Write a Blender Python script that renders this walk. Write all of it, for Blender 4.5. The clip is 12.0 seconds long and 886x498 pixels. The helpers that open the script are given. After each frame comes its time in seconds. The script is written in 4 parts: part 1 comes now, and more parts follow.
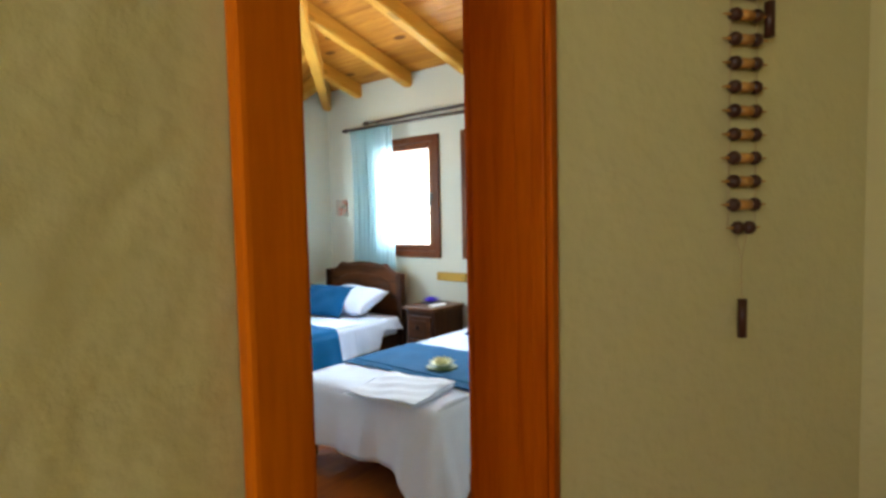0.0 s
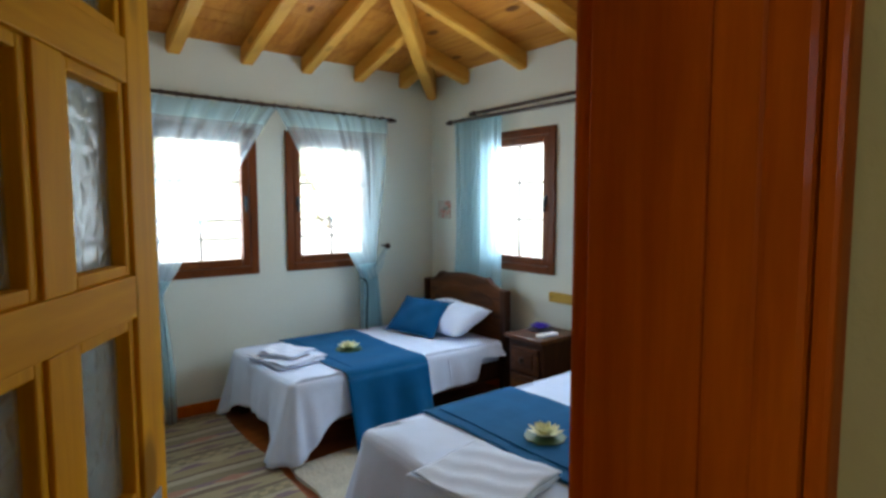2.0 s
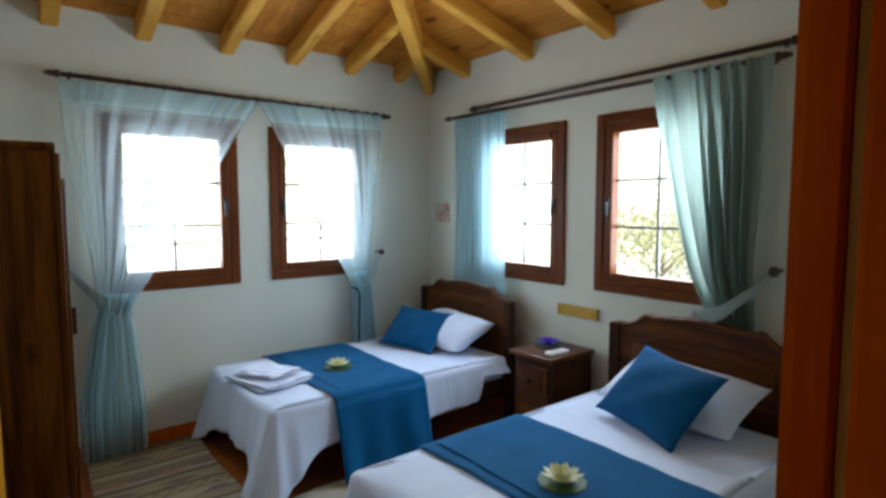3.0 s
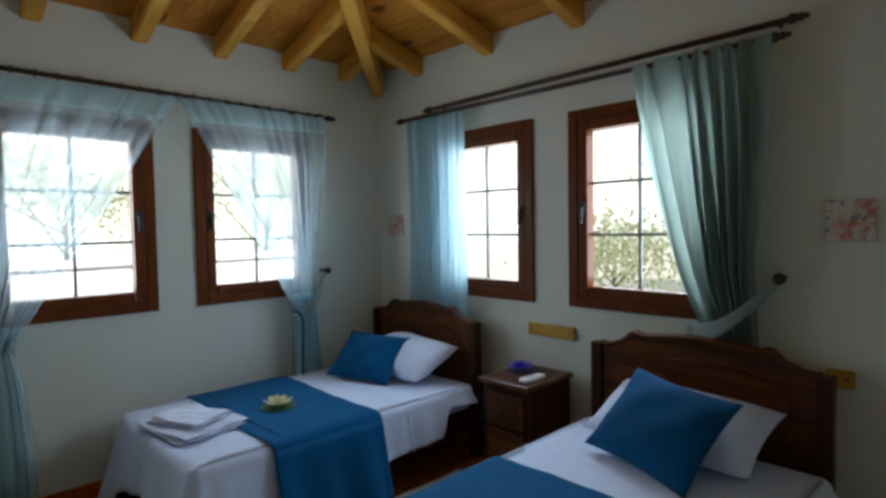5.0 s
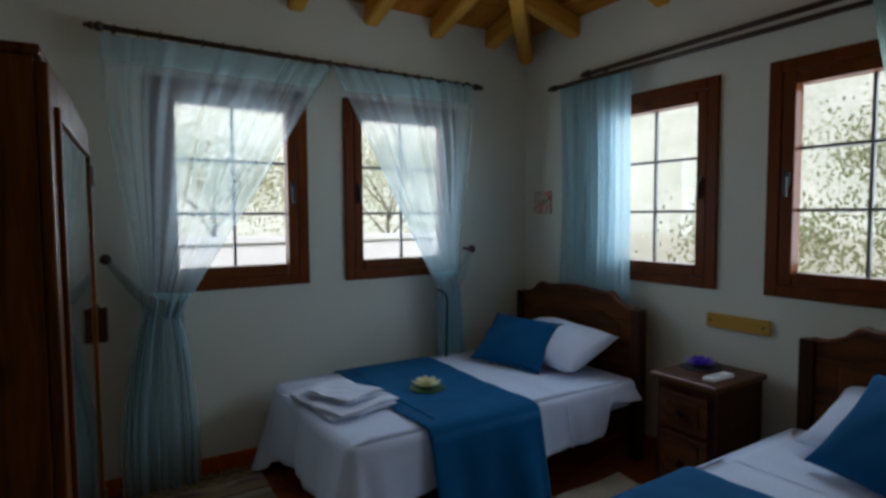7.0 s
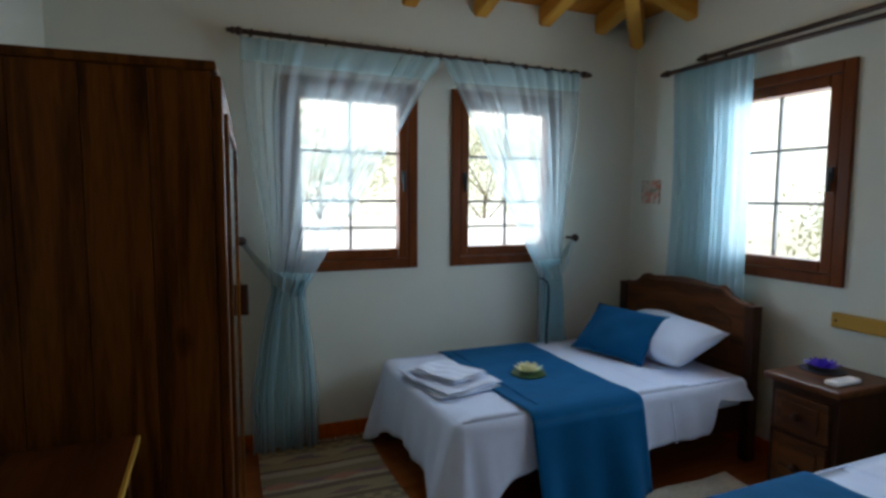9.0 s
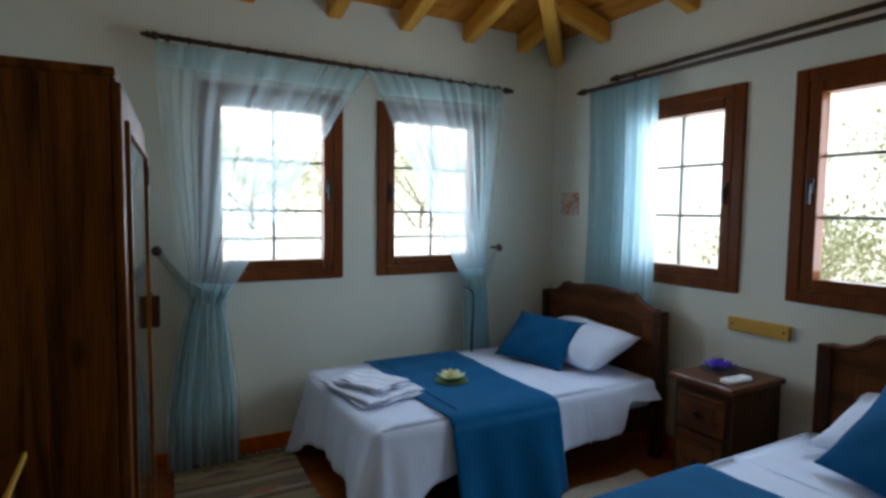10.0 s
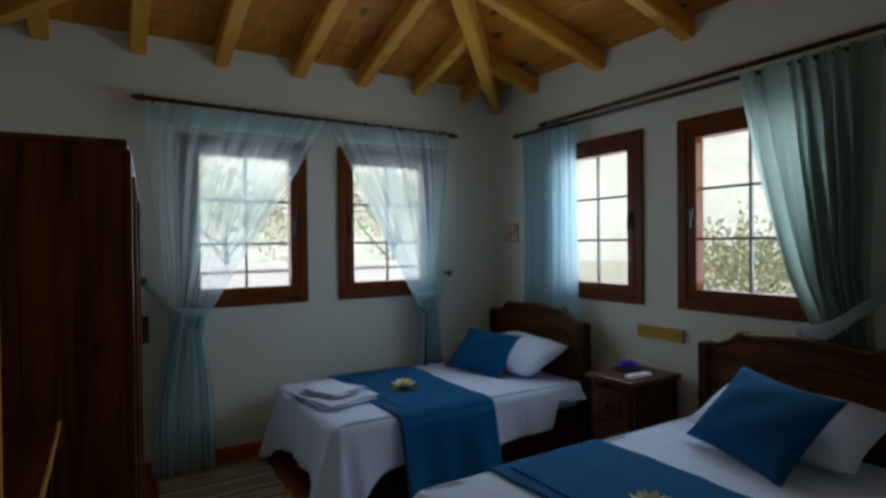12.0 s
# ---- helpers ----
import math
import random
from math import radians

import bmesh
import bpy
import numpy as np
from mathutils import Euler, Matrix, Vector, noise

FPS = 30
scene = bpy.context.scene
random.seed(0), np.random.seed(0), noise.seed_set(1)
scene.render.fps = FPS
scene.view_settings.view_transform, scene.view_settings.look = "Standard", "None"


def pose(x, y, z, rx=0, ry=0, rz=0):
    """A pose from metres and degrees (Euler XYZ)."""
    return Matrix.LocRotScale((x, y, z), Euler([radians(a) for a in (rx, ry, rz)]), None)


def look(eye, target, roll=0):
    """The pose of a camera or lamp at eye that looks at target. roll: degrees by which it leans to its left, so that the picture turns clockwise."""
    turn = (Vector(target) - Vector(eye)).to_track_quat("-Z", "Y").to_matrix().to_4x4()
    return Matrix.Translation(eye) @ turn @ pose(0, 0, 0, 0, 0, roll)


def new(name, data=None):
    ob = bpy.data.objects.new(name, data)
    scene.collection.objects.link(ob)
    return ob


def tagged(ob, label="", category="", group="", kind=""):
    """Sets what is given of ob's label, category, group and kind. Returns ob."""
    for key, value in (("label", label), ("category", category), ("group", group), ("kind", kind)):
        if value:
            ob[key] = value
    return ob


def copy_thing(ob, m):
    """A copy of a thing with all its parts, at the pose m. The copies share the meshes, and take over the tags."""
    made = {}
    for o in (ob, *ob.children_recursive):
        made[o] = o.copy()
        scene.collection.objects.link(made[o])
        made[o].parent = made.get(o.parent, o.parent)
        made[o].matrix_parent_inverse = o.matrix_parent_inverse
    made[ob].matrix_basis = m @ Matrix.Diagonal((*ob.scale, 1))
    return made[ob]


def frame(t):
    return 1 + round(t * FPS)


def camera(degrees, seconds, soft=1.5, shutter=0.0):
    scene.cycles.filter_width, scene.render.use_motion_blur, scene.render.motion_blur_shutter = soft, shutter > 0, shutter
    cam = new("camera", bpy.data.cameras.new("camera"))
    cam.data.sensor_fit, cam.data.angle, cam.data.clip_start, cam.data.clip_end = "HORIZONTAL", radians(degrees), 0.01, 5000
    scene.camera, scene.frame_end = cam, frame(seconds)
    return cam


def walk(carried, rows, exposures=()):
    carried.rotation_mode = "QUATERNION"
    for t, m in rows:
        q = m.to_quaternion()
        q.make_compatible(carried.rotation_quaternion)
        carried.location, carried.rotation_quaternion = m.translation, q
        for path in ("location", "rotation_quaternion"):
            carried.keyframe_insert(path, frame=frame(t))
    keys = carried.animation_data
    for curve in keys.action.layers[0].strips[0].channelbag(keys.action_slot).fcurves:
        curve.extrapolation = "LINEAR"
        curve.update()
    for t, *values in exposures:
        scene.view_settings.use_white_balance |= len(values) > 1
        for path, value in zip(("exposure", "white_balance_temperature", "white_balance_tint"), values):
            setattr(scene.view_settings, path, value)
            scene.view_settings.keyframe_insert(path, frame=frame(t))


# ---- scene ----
cam = camera(77.0, 12.0, soft=3.0)
PATH = [
    (0, 4.306, -3.512, 1.269, 39.45, -3.45, 1.18),
    (0.5, 4.188, -3.260, 1.287, 44.14, -3.50, 0.62),
    (1, 4.087, -3.100, 1.307, 47.80, -3.62, 0.30),
    (1.5, 3.999, -3.022, 1.347, 50.50, -3.95, 0.14),
    (2, 3.890, -2.934, 1.400, 51.89, -4.53, 0.05),
    (2.5, 3.762, -2.827, 1.432, 52.15, -4.83, 0.05),
    (4.5, 3.305, -2.561, 1.353, 46.93, -2.29, 0.54),
    (5, 3.268, -2.522, 1.355, 45.99, -2.42, 1.00),
    (5.5, 3.184, -2.518, 1.345, 46.26, -2.57, 0.80),
    (6, 3.129, -2.530, 1.319, 48.94, -2.61, 0.66),
    (6.5, 3.011, -2.524, 1.306, 52.97, -3.04, 0.56),
    (7, 2.937, -2.541, 1.282, 57.57, -3.47, 0.32),
    (7.5, 2.930, -2.533, 1.254, 63.47, -3.59, 0.16),
    (9.5, 3.011, -2.645, 1.317, 67.35, -5.14, -0.34),
    (10, 3.050, -2.578, 1.305, 60.98, -3.94, -0.70),
    (10.5, 3.126, -2.555, 1.311, 55.29, -2.60, -0.99),
    (11, 3.215, -2.584, 1.323, 53.84, -1.90, -0.72),
    (11.5, 3.370, -2.626, 1.304, 56.66, -1.18, -0.25),
    (12, 3.530, -2.671, 1.287, 58.54, -0.60, 0.62),
]
EXPOSURES = [(0, 2.72, 6500, 11), (0.5, 2.28, 6400, 11), (1.0, 1.92, 6350, 12), (1.5, 1.70, 6300, 12), (2.0, 1.67, 6200, 13), (2.7, 1.68, 6150, 13), (4.3, 1.07, 6000, 14), (5.5, 0.56, 6000, 14), (6.5, 0.16, 5980, 15), (7.5, -0.03, 5980, 15), (9.5, 0.90, 6030, 14), (10.5, 0.84, 6000, 14), (11, 0.42, 6000, 14), (12, 0.06, 6000, 15)]
walk(cam, [(t, pose(x, y, z, 90 + pitch, roll, yaw)) for t, x, y, z, yaw, pitch, roll in PATH], EXPOSURES)

# ---- world and sun ----
world = bpy.data.worlds.new("sky")
scene.world = world
world.use_nodes = True
wn = world.node_tree.nodes
sky = wn.new("ShaderNodeTexSky")
sky.sky_type = 'NISHITA'
sky.sun_disc = False
sky.sun_elevation = radians(48)
sky.sun_rotation = radians(98)
wn["Background"].inputs["Strength"].default_value = 0.15
world.node_tree.links.new(sky.outputs[0], wn["Background"].inputs["Color"])
sun = new("sun", bpy.data.lights.new("sun", 'SUN'))
sun.data.energy, sun.data.angle, sun.data.color = 5.0, radians(0.5), (1, 0.95, 0.87)
sun.matrix_world = look((0, 0, 20), (-10.0, 1.5, 9.0))


def window_light(name, place, target, w, h, power):
    lamp = new(name, bpy.data.lights.new(name, 'AREA'))
    lamp.data.shape, lamp.data.size, lamp.data.size_y, lamp.data.energy = 'RECTANGLE', w, h, power
    lamp.data.color = (0.77, 0.92, 1.0)
    lamp.matrix_world = look(place, target)
    return lamp


# ---- materials ----
def material(name):
    m = bpy.data.materials.new(name)
    m.use_nodes = True
    n, l = m.node_tree.nodes, m.node_tree.links
    return m, n, l, n["Principled BSDF"]


def mapped(n, l, scale=(1, 1, 1)):
    co, mp = n.new("ShaderNodeTexCoord"), n.new("ShaderNodeMapping")
    mp.inputs["Scale"].default_value = scale
    l.new(co.outputs["Object"], mp.inputs["Vector"])
    return mp.outputs["Vector"]


def noise_tex(n, l, vec, scale, detail=4.0, rough=0.55, distort=0.0):
    t = n.new("ShaderNodeTexNoise")
    t.inputs["Scale"].default_value, t.inputs["Detail"].default_value = scale, detail
    t.inputs["Roughness"].default_value, t.inputs["Distortion"].default_value = rough, distort
    l.new(vec, t.inputs["Vector"])
    return t.outputs["Fac"]


def ramp(n, l, fac, stops):
    r = n.new("ShaderNodeValToRGB")
    r.color_ramp.interpolation = 'LINEAR'
    while len(r.color_ramp.elements) < len(stops):
        r.color_ramp.elements.new(0.5)
    for e, (p, c) in zip(r.color_ramp.elements, stops):
        e.position, e.color = p, (*c, 1)
    l.new(fac, r.inputs["Fac"])
    return r.outputs["Color"]


def mix(n, l, fac, a, b, kind='MIX'):
    m = n.new("ShaderNodeMix")
    m.data_type, m.blend_type = 'RGBA', kind
    for sock, val in ((m.inputs[0], fac), (m.inputs[6], a), (m.inputs[7], b)):
        if isinstance(val, (int, float)):
            sock.default_value = val
        elif isinstance(val, tuple):
            sock.default_value = (*val, 1)
        else:
            l.new(val, sock)
    return m.outputs[2]


def bump(n, l, bsdf, height, strength, distance=0.01):
    b = n.new("ShaderNodeBump")
    b.inputs["Strength"].default_value, b.inputs["Distance"].default_value = strength, distance
    l.new(height, b.inputs["Height"])
    l.new(b.outputs["Normal"], bsdf.inputs["Normal"])


def plain(name, colour, rough=0.6, metal=0.0, vary=0.15, scale=20.0, bumpy=0.15, dist=0.002):
    m, n, l, p = material(name)
    v = mapped(n, l)
    f = noise_tex(n, l, v, scale)
    g = noise_tex(n, l, v, scale * 0.13, 2)
    dark = tuple(c * (1 - vary) for c in colour)
    light = tuple(min(1, c * (1 + vary)) for c in colour)
    c1 = ramp(n, l, f, [(0.3, dark), (0.7, light)])
    c2 = ramp(n, l, g, [(0.3, dark), (0.7, light)])
    l.new(mix(n, l, 0.5, c1, c2), p.inputs["Base Color"])
    p.inputs["Roughness"].default_value, p.inputs["Metallic"].default_value = rough, metal
    if bumpy:
        bump(n, l, p, f, bumpy, dist)
    return m


def wood(name, light, dark, axis='z', rough=0.35, knots=0.6, grain=1.0, coat=0.0, spec=0.14):
    m, n, l, p = material(name)
    stretch = {'x': (0.08, 1, 1), 'y': (1, 0.08, 1), 'z': (1, 1, 0.08)}[axis]
    info = n.new("ShaderNodeObjectInfo")
    co, mp, add = n.new("ShaderNodeTexCoord"), n.new("ShaderNodeMapping"), n.new("ShaderNodeVectorMath")
    mul = n.new("ShaderNodeVectorMath")
    mul.operation = 'SCALE'
    mul.inputs[0].default_value = (17.0, 23.0, 31.0)
    l.new(info.outputs["Random"], mul.inputs["Scale"])
    l.new(co.outputs["Object"], add.inputs[0])
    l.new(mul.outputs[0], add.inputs[1])
    mp.inputs["Scale"].default_value = stretch
    l.new(add.outputs[0], mp.inputs["Vector"])
    v = mp.outputs["Vector"]
    rings = noise_tex(n, l, v, 14 * grain, 3, 0.5, 1.2)
    fine = noise_tex(n, l, v, 160 * grain, 3)
    mid = tuple((a + b) / 2 for a, b in zip(light, dark))
    c = ramp(n, l, rings, [(0.25, dark), (0.45, mid), (0.6, light), (0.8, mid)])
    c = mix(n, l, 0.25, c, ramp(n, l, fine, [(0.3, dark), (0.7, light)]))
    if knots:
        mk = n.new("ShaderNodeMapping")
        mk.inputs["Scale"].default_value = tuple(max(s, 0.45) for s in stretch)
        l.new(add.outputs[0], mk.inputs["Vector"])
        vo = n.new("ShaderNodeTexVoronoi")
        vo.inputs["Scale"].default_value = 5.5
        l.new(mk.outputs["Vector"], vo.inputs["Vector"])
        k = ramp(n, l, vo.outputs["Distance"], [(0.0, (1, 1, 1)), (0.11, (0.9, 0.9, 0.9)), (0.175, (0, 0, 0))])
        kf = n.new("ShaderNodeMath")
        kf.operation = 'MULTIPLY'
        kf.inputs[1].default_value = knots
        l.new(k, kf.inputs[0])
        c = mix(n, l, kf.outputs[0], c, tuple(d * 0.4 for d in dark))
    l.new(c, p.inputs["Base Color"])
    p.inputs["Roughness"].default_value = rough
    p.inputs["Coat Weight"].default_value = coat
    p.inputs["Specular IOR Level"].default_value = spec
    bump(n, l, p, fine, 0.12, 0.002)
    return m


def cloth(name, colour, weave=900.0, rough=0.9, vary=0.06, stripe=0.0):
    m, n, l, p = material(name)
    v = mapped(n, l)
    f = noise_tex(n, l, v, weave, 1)
    g = noise_tex(n, l, v, 9, 3)
    dark = tuple(c * (1 - vary) for c in colour)
    c = ramp(n, l, g, [(0.3, dark), (0.7, colour)])
    l.new(mix(n, l, 0.2, c, ramp(n, l, f, [(0.3, tuple(q * 0.8 for q in dark)), (0.7, colour)])), p.inputs["Base Color"])
    p.inputs["Roughness"].default_value = rough
    p.inputs["Sheen Weight"].default_value = 0.03
    p.inputs["Specular IOR Level"].default_value = 0.12
    wr = noise_tex(n, l, v, 22, 4, 0.6, 0.6)
    mixh = n.new("ShaderNodeMath")
    mixh.operation = 'MULTIPLY_ADD'
    mixh.inputs[1].default_value = 0.12
    l.new(f, mixh.inputs[0])
    l.new(wr, mixh.inputs[2])
    bump(n, l, p, mixh.outputs[0], 0.25, 0.006)
    return m


def sheer(name, colour, clear):
    m, n, l, p = material(name)
    v = mapped(n, l)
    tr, tl, add = n.new("ShaderNodeBsdfTransparent"), n.new("ShaderNodeBsdfTranslucent"), n.new("ShaderNodeMixShader")
    df = n.new("ShaderNodeBsdfDiffuse")
    mid = n.new("ShaderNodeMixShader")
    f = noise_tex(n, l, v, 300, 2)
    c = ramp(n, l, f, [(0.3, tuple(q * 0.88 for q in colour)), (0.7, colour)])
    l.new(c, tl.inputs["Color"])
    l.new(c, df.inputs["Color"])
    mid.inputs[0].default_value = 0.36
    l.new(tl.outputs[0], mid.inputs[1])
    l.new(df.outputs[0], mid.inputs[2])
    add.inputs[0].default_value = 1 - clear
    l.new(tr.outputs[0], add.inputs[1])
    l.new(mid.outputs[0], add.inputs[2])
    l.new(add.outputs[0], n["Material Output"].inputs["Surface"])
    return m


def plaster(name, colour, rough_scale=55.0, strength=0.35, depth=0.006):
    m, n, l, p = material(name)
    v = mapped(n, l)
    a, b = noise_tex(n, l, v, 2.2, 3), noise_tex(n, l, v, rough_scale, 5, 0.65)
    c = mix(n, l, 0.5, ramp(n, l, a, [(0.3, tuple(q * 0.93 for q in colour)), (0.7, colour)]),
            ramp(n, l, b, [(0.3, tuple(q * 0.94 for q in colour)), (0.7, colour)]))
    l.new(c, p.inputs["Base Color"])
    p.inputs["Roughness"].default_value = 0.85
    wide = noise_tex(n, l, v, 9, 3)
    h = n.new("ShaderNodeMath")
    h.operation = 'MULTIPLY_ADD'
    h.inputs[1].default_value = 0.35
    l.new(b, h.inputs[0])
    l.new(wide, h.inputs[2])
    bump(n, l, p, h.outputs[0], strength, depth)
    return m


def glass(name, colour=(1, 1, 1), clear=0.92, wavy=0.0):
    m, n, l, p = material(name)
    tr, gl, mx = n.new("ShaderNodeBsdfTransparent"), n.new("ShaderNodeBsdfGlossy"), n.new("ShaderNodeMixShader")
    fr, pw, sc = n.new("ShaderNodeLayerWeight"), n.new("ShaderNodeMath"), n.new("ShaderNodeMath")
    pw.operation, sc.operation = 'POWER', 'MULTIPLY_ADD'
    pw.inputs[1].default_value, sc.inputs[1].default_value, sc.inputs[2].default_value = 3.0, 0.4, 0.03
    l.new(fr.outputs["Facing"], pw.inputs[0])
    l.new(pw.outputs[0], sc.inputs[0])
    tr.inputs["Color"].default_value = (*[c * clear for c in colour], 1)
    gl.inputs["Roughness"].default_value = 0.02
    l.new(sc.outputs[0], mx.inputs[0])
    l.new(tr.outputs[0], mx.inputs[1])
    l.new(gl.outputs[0], mx.inputs[2])
    l.new(mx.outputs[0], n["Material Output"].inputs["Surface"])
    return m


def textured_glass(name):
    m, n, l, p = material(name)
    v = mapped(n, l)
    p.inputs["Base Color"].default_value = (0.60, 0.66, 0.60, 1)
    p.inputs["Transmission Weight"].default_value = 0.7
    p.inputs["Roughness"].default_value = 0.26
    p.inputs["IOR"].default_value = 1.3
    vo = n.new("ShaderNodeTexVoronoi")
    vo.feature = 'DISTANCE_TO_EDGE'
    vo.inputs["Scale"].default_value = 34
    l.new(v, vo.inputs["Vector"])
    bump(n, l, p, vo.outputs["Distance"], 0.35, 0.012)
    return m


WALL = plaster("white plaster", (0.74, 0.77, 0.685))
HALL = plaster("cream hall plaster", (0.63, 0.565, 0.29), 18.0, 0.8, 0.010)
PINE = wood("varnished pine", (0.78, 0.37, 0.004), (0.58, 0.23, 0.002), 'z', 0.6, 0.8, spec=0.06)
PINE_X = wood("varnished pine along", (0.78, 0.37, 0.004), (0.58, 0.23, 0.002), 'x', 0.6, 0.6, spec=0.06)
JAMB = wood("orange varnished pine", (0.62, 0.14, 0.002), (0.38, 0.062, 0.001), 'z', 0.42, 0.85, coat=0.05, spec=0.08)
RAFTER = wood("honey rafter pine", (0.74, 0.38, 0.06), (0.62, 0.28, 0.035), 'x', 0.45, 0.5)
BOARD = wood("ceiling board pine", (0.62, 0.26, 0.034), (0.38, 0.115, 0.012), 'x', 0.42, 1.0)
FRAME = wood("brown window frame", (0.17, 0.045, 0.010), (0.10, 0.026, 0.006), 'z', 0.32, 0.0)
DARK = wood("dark walnut", (0.06, 0.019, 0.005), (0.018, 0.006, 0.0025), 'z', 0.36, 0.5, coat=0.15)
DARK_X = wood("dark walnut along", (0.13, 0.041, 0.009), (0.020, 0.006, 0.0025), 'x', 0.36, 0.5, coat=0.15)
WARD = wood("stained wardrobe pine", (0.20, 0.065, 0.008), (0.011, 0.0035, 0.001), 'z', 0.45, 1.0, grain=1.2, coat=0.04, spec=0.08)
FLOORW = wood("orange floor board", (0.36, 0.10, 0.018), (0.22, 0.055, 0.010), 'y', 0.28, 0.5, coat=0.3)
ROD = plain("dark brown rod", (0.045, 0.022, 0.014), 0.4)
IRON = plain("dark iron", (0.02, 0.02, 0.022), 0.5, 0.0)
CHROME = plain("chrome", (0.8, 0.8, 0.8), 0.15, 1.0, 0.03, bumpy=0)
SHEET = cloth("white cotton", (0.72, 0.81, 1.0))
TOWEL = cloth("white terry", (0.77, 0.84, 1.0), 500.0)
BLUE = cloth("teal blue cloth", (0.004, 0.108, 0.27), 700.0, 0.85, 0.18)
BLUE_C = cloth("teal blue cushion", (0.003, 0.092, 0.24), 700.0, 0.8, 0.18)
SHEER = sheer("sky blue voile", (0.74, 0.89, 0.94), 0.70)
SHEER_D = sheer("dense sky blue voile", (0.60, 0.83, 0.88), 0.38)
DRAPE = sheer("sage grey curtain", (0.34, 0.43, 0.38), 0.02)
GLASS = glass("window glass")
PANE = textured_glass("hammered glass")
BAR = plain("grey glazing bar", (0.16, 0.15, 0.14), 0.5, 0.3)
OCHRE = wood("yellow wood plaque", (0.58, 0.36, 0.07), (0.46, 0.26, 0.04), 'x', 0.45, 0.3)
PETAL = plain("cream petal", (0.80, 0.77, 0.46), 0.5, 0, 0.08)
PETAL_P = plain("violet petal", (0.14, 0.07, 0.62), 0.5, 0, 0.12)
PAD = plain("green pad", (0.05, 0.11, 0.03), 0.5)
PAD_D = plain("dark pad", (0.02, 0.02, 0.035), 0.5)
WHITE = plain("white plastic", (0.8, 0.8, 0.8), 0.35, 0, 0.03)
RUGW = plain("cream wool pile", (0.62, 0.58, 0.46), 0.95, 0, 0.18, 60, 0.9, 0.02)
TIE = sheer("pale tieback cloth", (0.62, 0.70, 0.68), 0.0)


# ---- mesh helpers ----
def put(name, bm, mat, parent=None, label="", smooth=False):
    me = bpy.data.meshes.new(name)
    bmesh.ops.recalc_face_normals(bm, faces=bm.faces)
    bm.to_mesh(me)
    bm.free()
    me.materials.append(mat)
    if smooth:
        for f in me.polygons:
            f.use_smooth = True
    ob = new(name, me)
    if parent:
        ob.parent = parent
    return tagged(ob, label)


def part(name, bm, mat, parent, label="", smooth=False):
    return put(name, bm, mat, parent, label, smooth)


def box(x0, x1, y0, y1, z0, z1, bevel=0.0, bm=None, m=None):
    bm2 = bmesh.new()
    bmesh.ops.create_cube(bm2, size=1)
    bmesh.ops.scale(bm2, vec=(x1 - x0, y1 - y0, z1 - z0), verts=bm2.verts)
    bmesh.ops.translate(bm2, vec=((x0 + x1) / 2, (y0 + y1) / 2, (z0 + z1) / 2), verts=bm2.verts)
    if bevel:
        bmesh.ops.bevel(bm2, geom=bm2.edges, offset=bevel, segments=2, affect='EDGES', profile=0.6)
    if m is not None:
        bmesh.ops.transform(bm2, matrix=m, verts=bm2.verts)
    return merge(bm, bm2)


def merge(bm, other):
    if bm is None:
        return other
    me = bpy.data.meshes.new("tmp")
    other.to_mesh(me)
    other.free()
    bm.from_mesh(me)
    bpy.data.meshes.remove(me)
    return bm


def tube(a, b, r, seg=12, r2=None, bm=None):
    bm2 = bmesh.new()
    a, b = Vector(a), Vector(b)
    q = (b - a).to_track_quat('Z', 'Y').to_matrix().to_4x4()
    bmesh.ops.create_cone(bm2, cap_ends=True, segments=seg, radius1=r, radius2=r if r2 is None else r2, depth=(b - a).length,
                          matrix=Matrix.Translation((a + b) / 2) @ q)
    return merge(bm, bm2)


def ball(c, r, scale=(1, 1, 1), seg=12, bm=None):
    bm2 = bmesh.new()
    bmesh.ops.create_uvsphere(bm2, u_segments=seg, v_segments=max(6, seg // 2), radius=r,
                              matrix=Matrix.Translation(c) @ Matrix.Diagonal((*scale, 1)))
    return merge(bm, bm2)


def turned(profile, centre=(0, 0, 0), seg=20, bm=None):
    """A turned body round z from (radius, height) pairs."""
    bm2 = bmesh.new()
    rows = [[bm2.verts.new((centre[0] + r * math.cos(2 * math.pi * k / seg), centre[1] + r * math.sin(2 * math.pi * k / seg), centre[2] + z)) for k in range(seg)] for r, z in profile]
    for a, b in zip(rows, rows[1:]):
        for k in range(seg):
            bm2.faces.new((a[k], a[(k + 1) % seg], b[(k + 1) % seg], b[k]))
    bm2.faces.new(rows[0][::-1])
    bm2.faces.new(rows[-1])
    return merge(bm, bm2)


def sheet(fn, nu, nv, bm=None):
    """A grid surface of fn(u, v), u and v from 0 to 1."""
    bm2 = bmesh.new()
    g = [[bm2.verts.new(fn(i / nu, j / nv)) for i in range(nu + 1)] for j in range(nv + 1)]
    for j in range(nv):
        for i in range(nu):
            bm2.faces.new((g[j][i], g[j][i + 1], g[j + 1][i + 1], g[j + 1][i]))
    return merge(bm, bm2)


